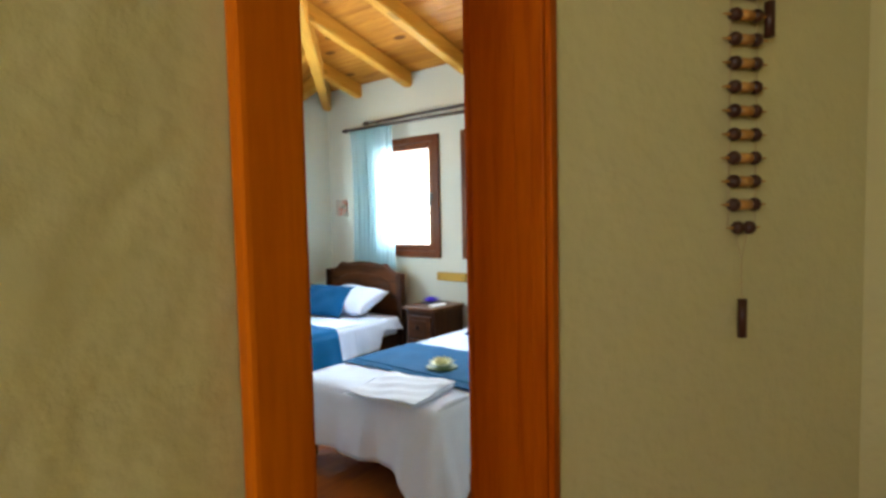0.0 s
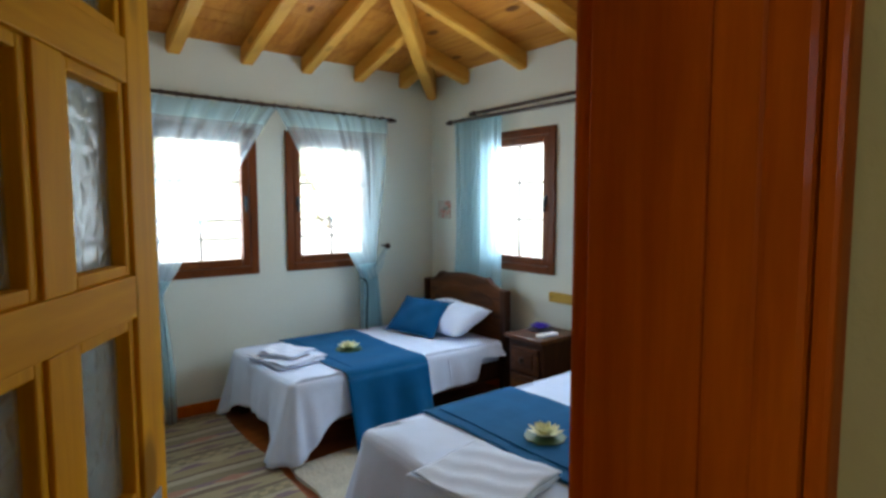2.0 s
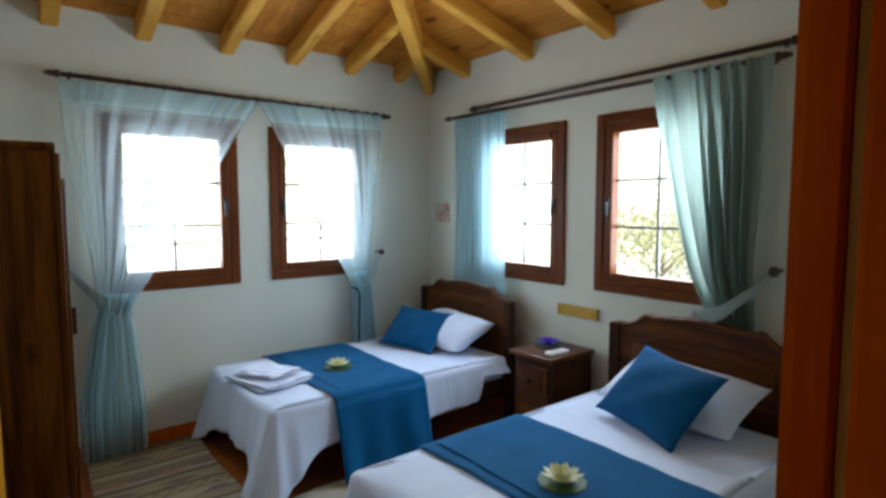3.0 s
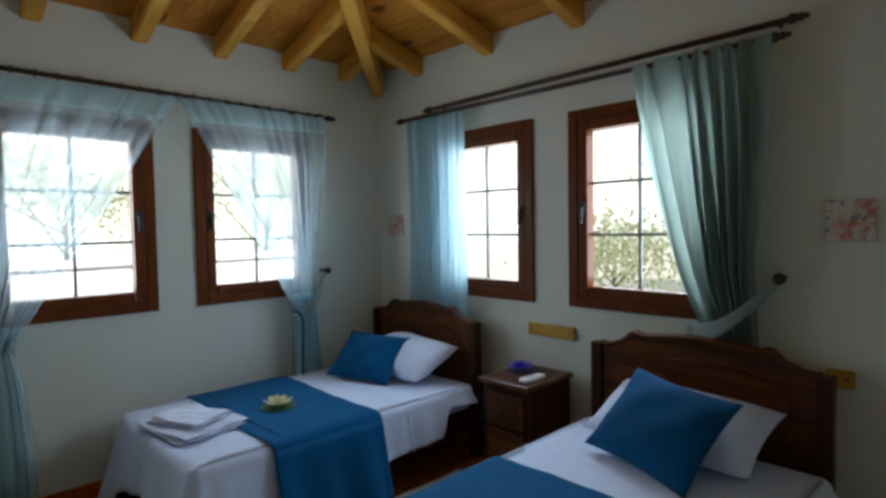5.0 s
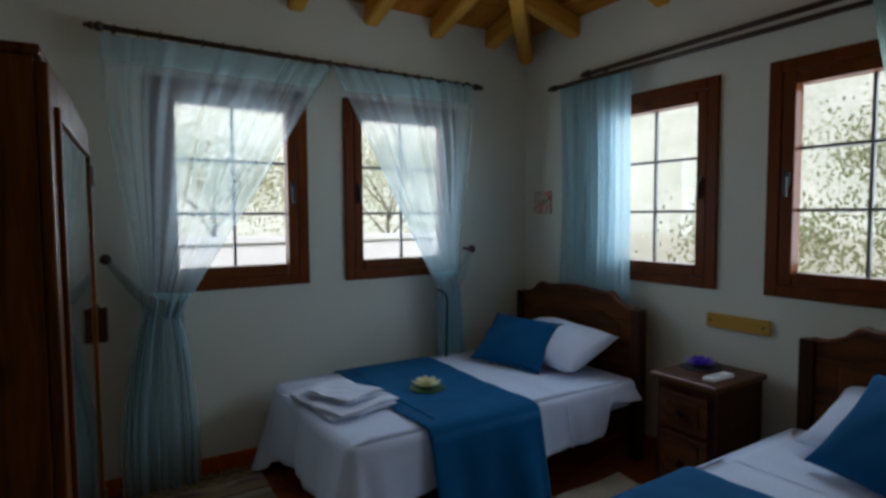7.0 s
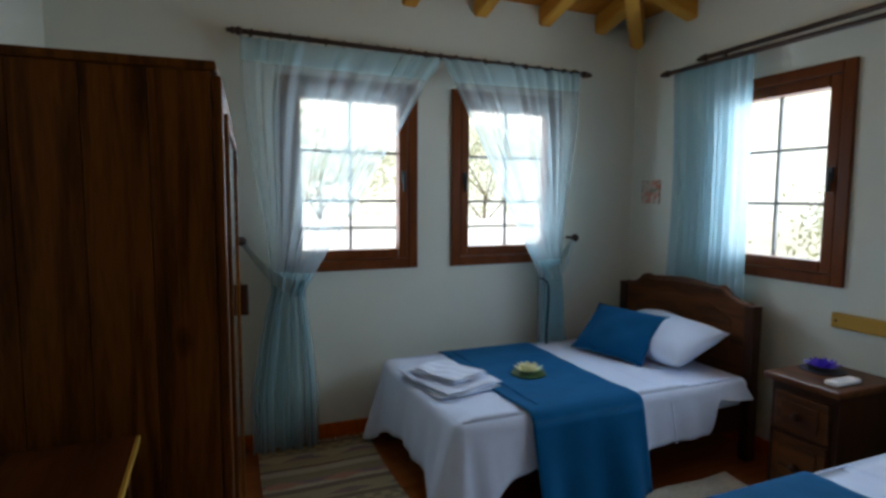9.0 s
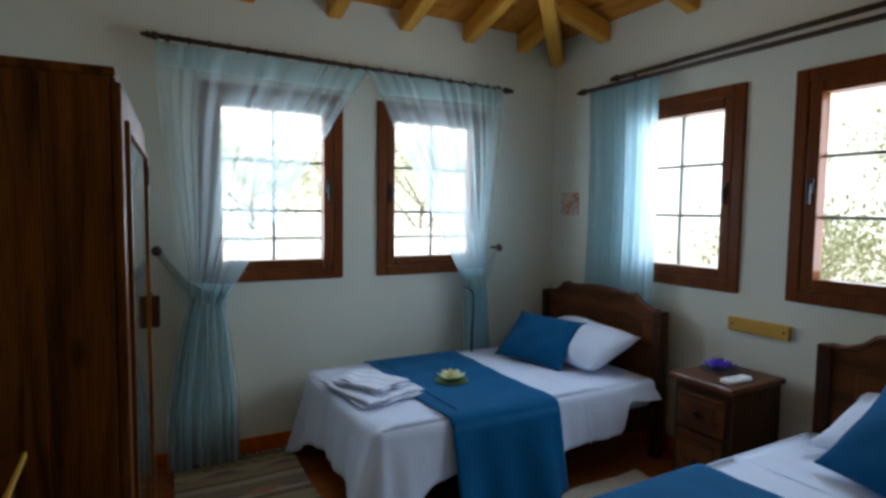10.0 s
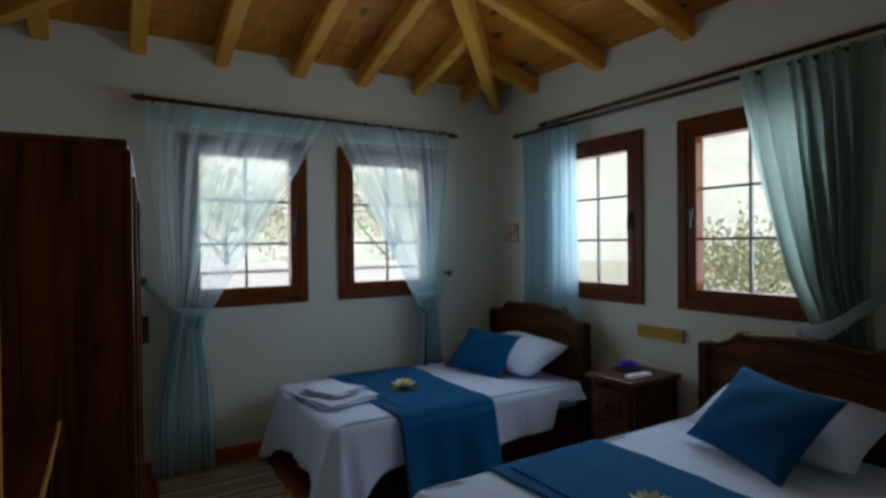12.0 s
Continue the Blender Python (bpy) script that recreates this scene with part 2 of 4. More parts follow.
def prism(outline, y0, y1, bevel=0.0, bm=None):
    """A board in the x-z plane, from its outline, y0 to y1 thick."""
    bm2 = bmesh.new()
    f = bm2.faces.new([bm2.verts.new((x, y0, z)) for x, z in outline])
    ex = bmesh.ops.extrude_face_region(bm2, geom=[f])
    bmesh.ops.translate(bm2, vec=(0, y1 - y0, 0), verts=[v for v in ex["geom"] if isinstance(v, bmesh.types.BMVert)])
    if bevel:
        bmesh.ops.bevel(bm2, geom=bm2.edges, offset=bevel, segments=1, affect='EDGES')
    return merge(bm, bm2)


def thing(name, label, category, place=(0, 0, 0), group="", kind=""):
    ob = new(name)
    ob.location = place
    return tagged(ob, label, category, group, kind)


def sweep(path, r, seg=8, bm=None):
    """A round bar along a path."""
    bm2 = bmesh.new()
    pts = [Vector(p) for p in path]
    rings = []
    for k, p in enumerate(pts):
        d = (pts[min(k + 1, len(pts) - 1)] - pts[max(k - 1, 0)]).normalized()
        s = d.cross(Vector((0, 1, 0.001))).normalized()
        t = d.cross(s)
        rings.append([bm2.verts.new(p + (s * math.cos(2 * math.pi * q / seg) + t * math.sin(2 * math.pi * q / seg)) * r) for q in range(seg)])
    for a, b in zip(rings, rings[1:]):
        for q in range(seg):
            bm2.faces.new((a[q], a[(q + 1) % seg], b[(q + 1) % seg], b[q]))
    bm2.faces.new(rings[0][::-1])
    bm2.faces.new(rings[-1])
    return merge(bm, bm2)


def thicken(bm, t):
    """Gives a sheet a thickness t below its face normals."""
    bmesh.ops.recalc_face_normals(bm, faces=bm.faces)
    bm.normal_update()
    faces, rim = list(bm.faces), [e for e in bm.edges if e.is_boundary]
    low = {v: bm.verts.new(v.co - v.normal * t) for v in list(bm.verts)}
    for f in faces:
        bm.faces.new([low[v] for v in reversed(f.verts)])
    for e in rim:
        a, b = e.verts
        bm.faces.new((a, b, low[b], low[a]))
    return bm


def smoothstep(a, b, x):
    t = min(1, max(0, (x - a) / (b - a)))
    return t * t * (3 - 2 * t)


# ---- structure ----
RX, RY = 3.55, -3.27          # room: x from 0 to RX, y from RY to 0
TOP = 2.385                   # where the walls meet the rafters
TH = 0.11                     # wall thickness
SILL, HEAD, WW = 0.918, 1.935, 0.75
WEST_W = [(-1.54 - WW, -1.54), (-1.33, -1.33 + WW)]
NORTH_W = [(1.39 - WW, 1.39), (1.62, 1.62 + WW)]
DOOR = (-3.194, -2.50, 2.03)
HX = RX + 0.192                # hall face of the door wall


def wall_with_openings(name, along, a0, a1, b0, b1, z0, z1, holes, label, mat=WALL):
    """A wall along x or y from a0 to a1, b0 to b1 thick, with rectangular openings (a, a, z, z) through it."""
    bm = bmesh.new()
    cuts = sorted(holes)
    def slab(p0, p1, q0, q1):
        if p1 - p0 < 1e-4 or q1 - q0 < 1e-4:
            return
        if along == 'x':
            box(p0, p1, b0, b1, q0, q1, bm=bm)
        else:
            box(b0, b1, p0, p1, q0, q1, bm=bm)
    at = a0
    for h0, h1, s, t in cuts:
        slab(at, h0, z0, z1)
        slab(h0, h1, z0, s)
        slab(h0, h1, t, z1)
        at = h1
    slab(at, a1, z0, z1)
    bmesh.ops.remove_doubles(bm, verts=bm.verts, dist=1e-4)
    return tagged(put(name, bm, mat), label, "wall", kind="structure")


hole = 0.035
wall_with_openings("wall_west", 'y', RY - TH, TH, -TH, 0, -0.3, TOP, [(a + hole, b - hole, SILL + hole, HEAD - hole) for a, b in WEST_W], "white rough-plastered wall with two windows")
wall_with_openings("wall_north", 'x', 0.0, RX + TH, 0, TH, -0.3, TOP, [(a + hole, b - hole, SILL + hole, HEAD - hole) for a, b in NORTH_W], "white rough-plastered wall with two windows")
wall_with_openings("wall_south", 'x', 0.0, RX, RY - TH, RY, -0.3, TOP, [], "white rough-plastered wall behind the wardrobe")
wall_with_openings("wall_east", 'y', RY - TH, 0, RX, HX - 0.006, -0.3, TOP, [(DOOR[0] - 0.02, DOOR[1] + 0.02, 0.0, DOOR[2] + 0.02)], "white plastered wall with the bedroom doorway")

# hall: its own walls, floor, ceiling; added opening behind the camera for fill light
HE, HS, HN = 5.6, -6.2, -1.66
wall_with_openings("wall_hall_west", 'y', -6.27, DOOR[0] - 0.02, HX - 0.004, 3.855, 0.0, 2.6, [], "cream plastered hall wall beside the doorway", HALL)
tagged(put("wall_hall_oblique", box(0, 0.97, 0, 0.1, 0, 2.6, m=pose(HX + 0.012, DOOR[1] + 0.014, 0, 0, 0, 60)), HALL), "cream plastered hall wall with a hanging bead string", "wall", kind="structure")
wall_with_openings("wall_hall_over_door", 'y', DOOR[0] - 0.02, HN, HX - 0.004, HX + 0.012, DOOR[2] + 0.02, 2.6, [], "cream plastered wall over the doorway", HALL)
wall_with_openings("wall_hall_north", 'x', HX + 0.4, HE, HN, HN + 0.15, 0.0, 2.6, [], "cream plastered hall wall", HALL)
wall_with_openings("wall_hall_east", 'y', HS, HN, HE, HE + 0.15, 0.0, 2.6, [], "cream plastered hall wall", HALL)
# the unseen opening in this wall is added to let fill light in
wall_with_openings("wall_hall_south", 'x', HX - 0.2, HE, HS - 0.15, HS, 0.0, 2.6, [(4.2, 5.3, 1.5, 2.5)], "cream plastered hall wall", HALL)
tagged(put("ceiling_hall", box(HX - 0.004, HE + 0.15, HS - 0.15, HN + 0.15, 2.6, 2.7), WALL), "white flat hall ceiling", "ceiling", kind="structure")
tagged(put("floor_hall", box(RX + 0.002, HE + 0.15, HS - 0.15, HN + 0.15, -0.12, -0.002), FLOORW), "orange wooden hall floor", "floor", kind="structure")
floor = tagged(put("floor", box(-TH, RX, RY - TH, TH, -0.2, -0.0178), FLOORW), "orange-brown wooden plank floor", "floor", kind="structure")

# baseboards
for nm, b in (("baseboard_west", (0.0, 0.016, RY, 0, 0.0, 0.075)), ("baseboard_north", (0.016, RX, -0.016, 0, 0.0, 0.075)),
              ("baseboard_south", (0.016, RX, RY, RY + 0.016, 0.0, 0.075)), ("baseboard_east", (RX - 0.016, RX, -2.45, -0.016, 0.0, 0.075))):
    tagged(put(nm, box(*b, bevel=0.004), JAMB), "orange varnished wooden baseboard", "baseboard", kind="structure")

# ---- hipped timber ceiling ----
SLOPE = math.tan(radians(16.0))
RH, RWD = 0.115, 0.085        # rafter depth and width
APX, APY = RX / 2, RY / 2


def roof_z(x, y):
    """Underside of the boards over a point of the plan."""
    d = min(x, RX - x, -y, y - RY)
    return TOP + RH - 0.03 + d * SLOPE


bm = bmesh.new()
bw = 0.115
for side in range(4):
    n = int(1.95 / bw) + 1
    for k in range(-2, n):
        d0, d1 = k * bw, (k + 1) * bw - 0.005
        z0, z1 = TOP + RH - 0.03 + d0 * SLOPE, TOP + RH - 0.03 + d1 * SLOPE
        def line(d):
            e = max(-0.35, d)
            if side == 0: return (d, RY + e), (d, -e)
            if side == 1: return (e, -d), (RX - e, -d)
            if side == 2: return (RX - d, -e), (RX - d, RY + e)
            return (RX - e, RY + d), (e, RY + d)
        (ax, ay), (bx, by) = line(d0)
        (cx, cy), (dx, dy) = line(d1)
        if (side % 2 == 0 and ay >= by - 0.02 and side == 0) or d0 > min(APX, -APY) - 0.01:
            continue
        if d1 > min(APX, -APY):
            continue
        vs = [bm.verts.new(p) for p in ((ax, ay, z0), (bx, by, z0), (dx, dy, z1), (cx, cy, z1))]
        up = [bm.verts.new((v.co.x, v.co.y, v.co.z + 0.02)) for v in vs]
        bm.faces.new(vs)
        bm.faces.new(up[::-1])
        for q in range(4):
            bm.faces.new((vs[q], up[q], up[(q + 1) % 4], vs[(q + 1) % 4]))
tagged(put("ceiling", bm, BOARD), "hipped ceiling of knotty honey pine boards", "ceiling", kind="structure")
# added roof deck above the boards, there only to keep daylight out
bm = bmesh.new()
o = 0.5
zt = TOP + RH + 0.03
apex = [bm.verts.new((APX - 0.2, APY, zt + 1.75 * SLOPE + 0.1)), bm.verts.new((APX + 0.2, APY, zt + 1.75 * SLOPE + 0.1))]
c = [bm.verts.new(p) for p in ((-o, RY - o, zt - o * SLOPE), (-o, o, zt - o * SLOPE), (RX + o, o, zt - o * SLOPE), (RX + o, RY - o, zt - o * SLOPE))]
bm.faces.new((c[0], c[1], apex[0]))
bm.faces.new((c[1], c[2], apex[1], apex[0]))
bm.faces.new((c[2], c[3], apex[1]))
bm.faces.new((c[3], c[0], apex[0], apex[1]))
tagged(put("roof", bm, BOARD), "hipped deck added over the bedroom boards to block daylight", "roof", kind="structure")


def rafter(a, d, length, drop=0.0):
    """A rafter from the wall point a along the plan direction d, with its foot showing at the wall."""
    d = Vector((*d, 0)).normalized()
    slope = SLOPE * max(abs(d.x), abs(d.y)) if min(abs(d.x), abs(d.y)) > 0.1 else SLOPE
    s = Vector((-d.y, d.x, 0)) * RWD / 2
    bm = bmesh.new()
    st = Vector((*a, TOP - 0.03 - drop)) - d * 0.12 - Vector((0, 0, 0.12 * slope))
    en = Vector((*a, TOP - 0.03 - drop)) + d * length + Vector((0, 0, length * slope))
    up = Vector((0, 0, RH + drop))
    ring = [[bm.verts.new(p) for p in (q - s, q + s, q + s + up, q - s + up)] for q in (st, en)]
    for k in range(4):
        bm.faces.new((ring[0][k], ring[0][(k + 1) % 4], ring[1][(k + 1) % 4], ring[1][k]))
    bm.faces.new(ring[0][::-1])
    bm.faces.new(ring[1])
    bmesh.ops.recalc_face_normals(bm, faces=bm.faces)
    bmesh.ops.bevel(bm, geom=bm.edges, offset=0.008, segments=2, affect='EDGES')
    # turn to a local frame along x, so that the grain follows the timber
    m = Matrix.Translation(st) @ Matrix.Rotation(math.atan2(d.y, d.x), 4, 'Z')
    bmesh.ops.transform(bm, matrix=m.inverted(), verts=bm.verts)
    ob = put("rafter", bm, RAFTER)
    ob.matrix_world = m
    return tagged(ob, "honey-coloured squared pine rafter under the boards", "rafter", "ceiling rafters")


west_y = [-0.30, -0.715, -1.15, -1.585, -2.05, -2.49, -2.93]
north_x = [0.445, 1.065, 1.675, 2.29, 2.90]
for y in west_y:
    rafter((0.0, y), (1, 0), min(-y, y - RY, APX) + 0.03)
    rafter((RX, y), (-1, 0), min(-y, y - RY, APX) + 0.03)
for x in north_x:
    rafter((x, 0.0), (0, -1), min(x, RX - x, -APY) + 0.03)
    rafter((x, RY), (0, 1), min(x, RX - x, -APY) + 0.03)
for cx, cy, dx, dy in ((0, 0, 1, -1), (RX, 0, -1, -1), (0, RY, 1, 1), (RX, RY, -1, 1)):
    rafter((cx + 0.03 * dx, cy + 0.03 * dy), (dx, dy), 2.28, 0.055)
# plastered wall heads between the rafter feet
for nm, q in (("wall_head_west", (-TH, 0.0, RY, 0)), ("wall_head_north", (0.0, RX, 0.0, TH)), ("wall_head_south", (0.0, RX, RY - TH, RY)), ("wall_head_east", (RX, RX + TH, RY, 0.0))):
    tagged(put(nm, box(*q, TOP, TOP + 0.14), WALL), "plastered wall head between the rafters", "wall", kind="structure")


# ---- windows ----
def window(name, along, a0, a1, handle_side, inward):
    """A tilt window in the wall; along: the wall's axis; inward: +1 or -1, the room's side."""
    w = thing(name, "brown wooden casement window with six panes and black handle", "window", kind="structure")
    def b(p0, p1, q0, q1, z0, z1, bevel=0.006):
        lo, hi = sorted((q0 * inward, q1 * inward))
        return box(p0, p1, lo, hi, z0, z1, bevel) if along == 'x' else box(lo, hi, p0, p1, z0, z1, bevel)
    f, s = 0.055, 0.058
    for p0, p1, z0, z1 in ((a0, a0 + f, SILL, HEAD), (a1 - f, a1, SILL, HEAD), (a0 + f, a1 - f, HEAD - f, HEAD), (a0 + f, a1 - f, SILL, SILL + f)):
        part("window_frame", b(p0, p1, -0.07, 0.018, z0, z1), FRAME, w)
    c0, c1, k0, k1 = a0 + f, a1 - f, SILL + f, HEAD - f
    for p0, p1, z0, z1 in ((c0, c0 + s, k0, k1), (c1 - s, c1, k0, k1), (c0 + s, c1 - s, k1 - s, k1), (c0 + s, c1 - s, k0, k0 + s)):
        part("sash", b(p0 + 0.003, p1 - 0.003, -0.055, 0.013, z0 + 0.0015, z1 - 0.0015, 0.006), FRAME, w)
    g0, g1, h0, h1 = c0 + s, c1 - s, k0 + s, k1 - s
    pane = part("pane", b(g0 - 0.005, g1 + 0.005, -0.036, -0.032, h0 - 0.005, h1 + 0.005, 0), GLASS, w)
    pane.visible_shadow = False
    mid, t = (g0 + g1) / 2, 0.007
    part("glazing_bar", b(mid - t, mid + t, -0.043, -0.026, h0, h1, 0.002), BAR, w)
    for k in (1, 2):
        zz = h0 + (h1 - h0) * k / 3
        part("glazing_bar", b(g0, g1, -0.0425, -0.0255, zz - t, zz + t, 0.002), BAR, w)
    hp = (a0 + f + s / 2) if handle_side < 0 else (a1 - f - s / 2)
    zc = (k0 + k1) / 2
    hd = part("window_handle", b(hp - 0.014, hp + 0.014, 0.011, 0.024, zc - 0.03, zc + 0.035, 0.005), IRON, w, "black iron handle")
    part("lever", b(hp - 0.009, hp + 0.009, 0.022, 0.038, zc - 0.075, zc + 0.012, 0.006), IRON, hd)
    return w


window("window_1", 'y', *WEST_W[0], 1, 1)
window("window_2", 'y', *WEST_W[1], -1, 1)
window("window_3", 'x', *NORTH_W[0], 1, -1)
window("window_4", 'x', *NORTH_W[1], -1, -1)
for y0, y1 in WEST_W:
    window_light("window_daylight", (-0.085, (y0 + y1) / 2, 1.43), (1, (y0 + y1) / 2, 1.45), 0.5, 0.75, 4.3)
for x0, x1 in NORTH_W:
    window_light("window_daylight", ((x0 + x1) / 2, 0.085, 1.43), ((x0 + x1) / 2, -1, 1.35), 0.5, 0.75, 6.4)
# added fill lamp at the made-up hall opening, brightens the hall walls
hall_fill_lamp = window_light("hall_fill", (4.75, HS - 0.07, 2.0), (4.75, HS + 2, 1.8), 1.0, 0.9, 3.6)
hall_fill_lamp.data.color = (1.0, 0.93, 0.78)

# ---- door ----
def door_frame():
    d = thing("door_frame_1", "orange varnished pine door lining with stepped stop", "door frame", kind="structure")
    y0, y1, zt = DOOR
    for ys, s in ((y0, -1), (y1, 1)):
        lo, hi = sorted((ys, ys + 0.018 * s))
        part("lining", box(RX + 0.008, 3.857 if s < 0 else HX - 0.07, lo, hi, 0, zt, 0.003), JAMB, d)
    part("stop", box(HX - 0.068, HX - 0.028, y1 - 0.004, y1 + 0.014, 0, zt, 0.004), JAMB, d)
    part("stop", box(HX - 0.026, HX + 0.008, y1 - 0.014, y1 + 0.014, 0, zt, 0.006), JAMB, d)
    part("edge_strip", box(HX + 0.010, HX + 0.024, y1 - 0.012, y1 + 0.0145, 0, zt, 0.004), JAMB, d)
    part("lining", box(RX - 0.012, HX + 0.014, y0, y1, zt, zt + 0.018, 0.003), JAMB, d)
    part("casing", box(3.858, 3.88, y0 - 0.062, y0 + 0.004, 0, zt + 0.02, 0.006), JAMB, d)
    part("casing", box(HX + 0.015, HX + 0.038, y0 + 0.006, y1 - 0.022, zt, zt + 0.09, 0.006), JAMB, d)
    part("casing", box(RX - 0.02, RX - 0.0005, y1 + 0.012, y1 + 0.08, 0, zt + 0.02, 0.006), JAMB, d)
    return d


door_frame()


def door_leaf():
    """Glazed pine door, hinge at its own origin, leaf along +x, its room face towards +y."""
    W, H, T = 0.758, 2.0, 0.056
    d = thing("door_1", "open honey pine door with rows of small hammered glass panes", "door", kind="structure")
    st, sh = 0.085, 0.07
    cols = 3
    rails = [(0.0, 0.10)] + [(z, z + 0.062) for z in (0.235, 0.57, 0.905, 1.238, 1.57)] + [(1.905, 2.0)]
    part("stile", box(0, sh, -T / 2, T / 2, 0.006, H, 0.004), PINE, d)
    part("stile", box(W - st, W, -T / 2, T / 2, 0.006, H, 0.004), PINE, d)
    for z0, z1 in rails:
        part("rail", box(sh, W - st, -T / 2, T / 2, max(z0, 0.006), z1, 0.003), PINE_X, d)
    mw = 0.06
    pw = (W - st - sh - (cols - 1) * mw) / cols
    for (a0, a1), (b0, b1) in zip(rails, rails[1:]):
        for k in range(cols):
            x0 = sh + k * (pw + mw)
            if k:
                part("mullion", box(x0 - mw, x0, -T / 2 + 0.001, T / 2 - 0.001, a1, b0, 0.003), PINE, d)
            low = a0 == 0.0
            for q0, q1, s0, s1 in ((x0, x0 + 0.016, a1, b0), (x0 + pw - 0.016, x0 + pw, a1, b0), (x0 + 0.016, x0 + pw - 0.016, b0 - 0.016, b0), (x0 + 0.016, x0 + pw - 0.016, a1, a1 + 0.016)):
                part("bead", box(q0, q1, -T / 2 + 0.006, T / 2 - 0.006, s0, s1, 0.003), PINE, d)
            part("wood_panel" if low else "glass_pane", box(x0 + 0.012, x0 + pw - 0.012, -0.004, 0.004, a1 + 0.012, b0 - 0.012), PINE if low else PANE, d)
    for s in (1, -1):
        pl = part("lock_plate", box(W - 0.075, W - 0.035, s * (T / 2 + 0.002) - 0.002, s * (T / 2 + 0.002) + 0.002, 0.74, 0.96, 0.001), CHROME, d, "chrome lock plate")
        bm = tube((W - 0.055, s * T / 2, 0.88), (W - 0.055, s * (T / 2 + 0.05), 0.88), 0.010)
        tube((W - 0.055, s * (T / 2 + 0.045), 0.88), (W - 0.17, s * (T / 2 + 0.05), 0.875), 0.010, bm=bm)
        part("lever", bm, CHROME, pl, "chrome lever handle", True)
    return d


leaf = door_leaf()
leaf.matrix_world = pose(3.552, -3.163, 0.0, 0, 0, 90 + 58.8)


# ---- curtains ----
def rod(name, a, b, label, rings=0, brackets=()):
    r = thing(name, label, "curtain rod")
    a, b = Vector(a), Vector(b)
    part("pole", tube(a, b, 0.0125, 14), ROD, r, smooth=True)
    d = (b - a).normalized()
    for p, s in ((a, -1), (b, 1)):
        bm = ball(p + d * s * 0.012, 0.021)
        ball(p + d * s * 0.040, 0.017, bm=bm)
        ball(p + d * s * 0.060, 0.011, bm=bm)
        part("finial", bm, ROD, r, smooth=True)
    for k in range(rings):
        c = a.lerp(b, (k + 0.5) / rings)
        bm = tube(c - d * 0.004, c + d * 0.004, 0.019, 14)
        part("ring", bm, ROD, r)
    for c, w in brackets:
        part("bracket", tube(c, w, 0.009, 8), ROD, r)
    return r


ZR = 2.085
rod("curtain_rod", (0.10, -2.462, ZR + 0.010), (0.10, -0.505, ZR - 0.016), "dark brown wooden curtain rod with finials above the windows", 22, [((0.10, -2.42, ZR), (0.0, -2.42, ZR)), ((0.10, -0.56, ZR), (0.0, -0.56, ZR))])
rod("curtain_rod", (0.392, -0.10, ZR - 0.032), (2.59, -0.10, ZR - 0.034), "dark brown wooden curtain rod of a double pair", 0, [((0.45, -0.10, ZR - 0.032), (0.45, 0, ZR - 0.032)), ((2.56, -0.10, ZR - 0.034), (2.56, 0, ZR - 0.034))])
rod("curtain_rod", (0.62, -0.055, ZR + 0.016), (2.638, -0.055, ZR + 0.034), "dark brown wooden curtain rod of a double pair", 0, [((0.70, -0.055, ZR + 0.017), (0.70, 0, ZR + 0.017)), ((2.60, -0.055, ZR + 0.03), (2.60, 0, ZR + 0.03))])


def swag(p_out, p_in, tie, foot, depth, along, folds, tie_w, foot_w, z_foot, z_tie, side=1, amp=0.018, power=0.9, calm=1.0):
    """A tied-back curtain panel: top from p_out to p_in along the wall, gathered at the tie, then hanging to its foot."""
    zt = ZR - 0.02
    rnd = random.Random(int(abs(p_out * 100)))
    ph = [rnd.uniform(0, 6.28) for _ in range(4)]
    def f(u, v):
        if v < 0.56:
            s = v / 0.56
            z = zt + (z_tie - zt) * s
            e0 = p_out + (tie - tie_w / 2 * side - p_out) * smoothstep(0.1, 1, s)
            e1 = p_in + (tie + tie_w / 2 * side - p_in) * (s ** power)
            sag = 0.05 * math.sin(math.pi * s) * u
            z -= sag
            a = e0 + (e1 - e0) * u
            w = 1.0 + 0.6 * s
        else:
            s = (v - 0.56) / 0.44
            z = z_tie + (z_foot - z_tie) * s
            q = min(1, s * 1.6)
            c = tie + (foot - tie) * q
            hw = (tie_w + (foot_w - tie_w) * (q ** 0.7)) / 2
            a = c + hw * side * (2 * u - 1)
            w = 1.6 - 0.5 * s
        n = folds
        u = u + 0.045 * math.sin(2 * math.pi * 1.3 * u + ph[3]) + 0.02 * math.sin(2 * math.pi * 3.1 * u + ph[0])
        off = amp * w * (math.sin(2 * math.pi * n * u + ph[0]) + 0.5 * math.sin(2 * math.pi * n * 0.57 * u + ph[1] + 2 * v) + 0.3 * math.sin(2 * math.pi * n * 1.7 * u + ph[2] - 3 * v))
        off *= 0.5 + 0.5 * smoothstep(0, 0.15, v)
        k = smoothstep(0.42, 0.56, v) * (1 - calm)
        b = (depth + off) * (1 - k)
        return (a, -b, z) if along == 'x' else (b, a, z)
    return f


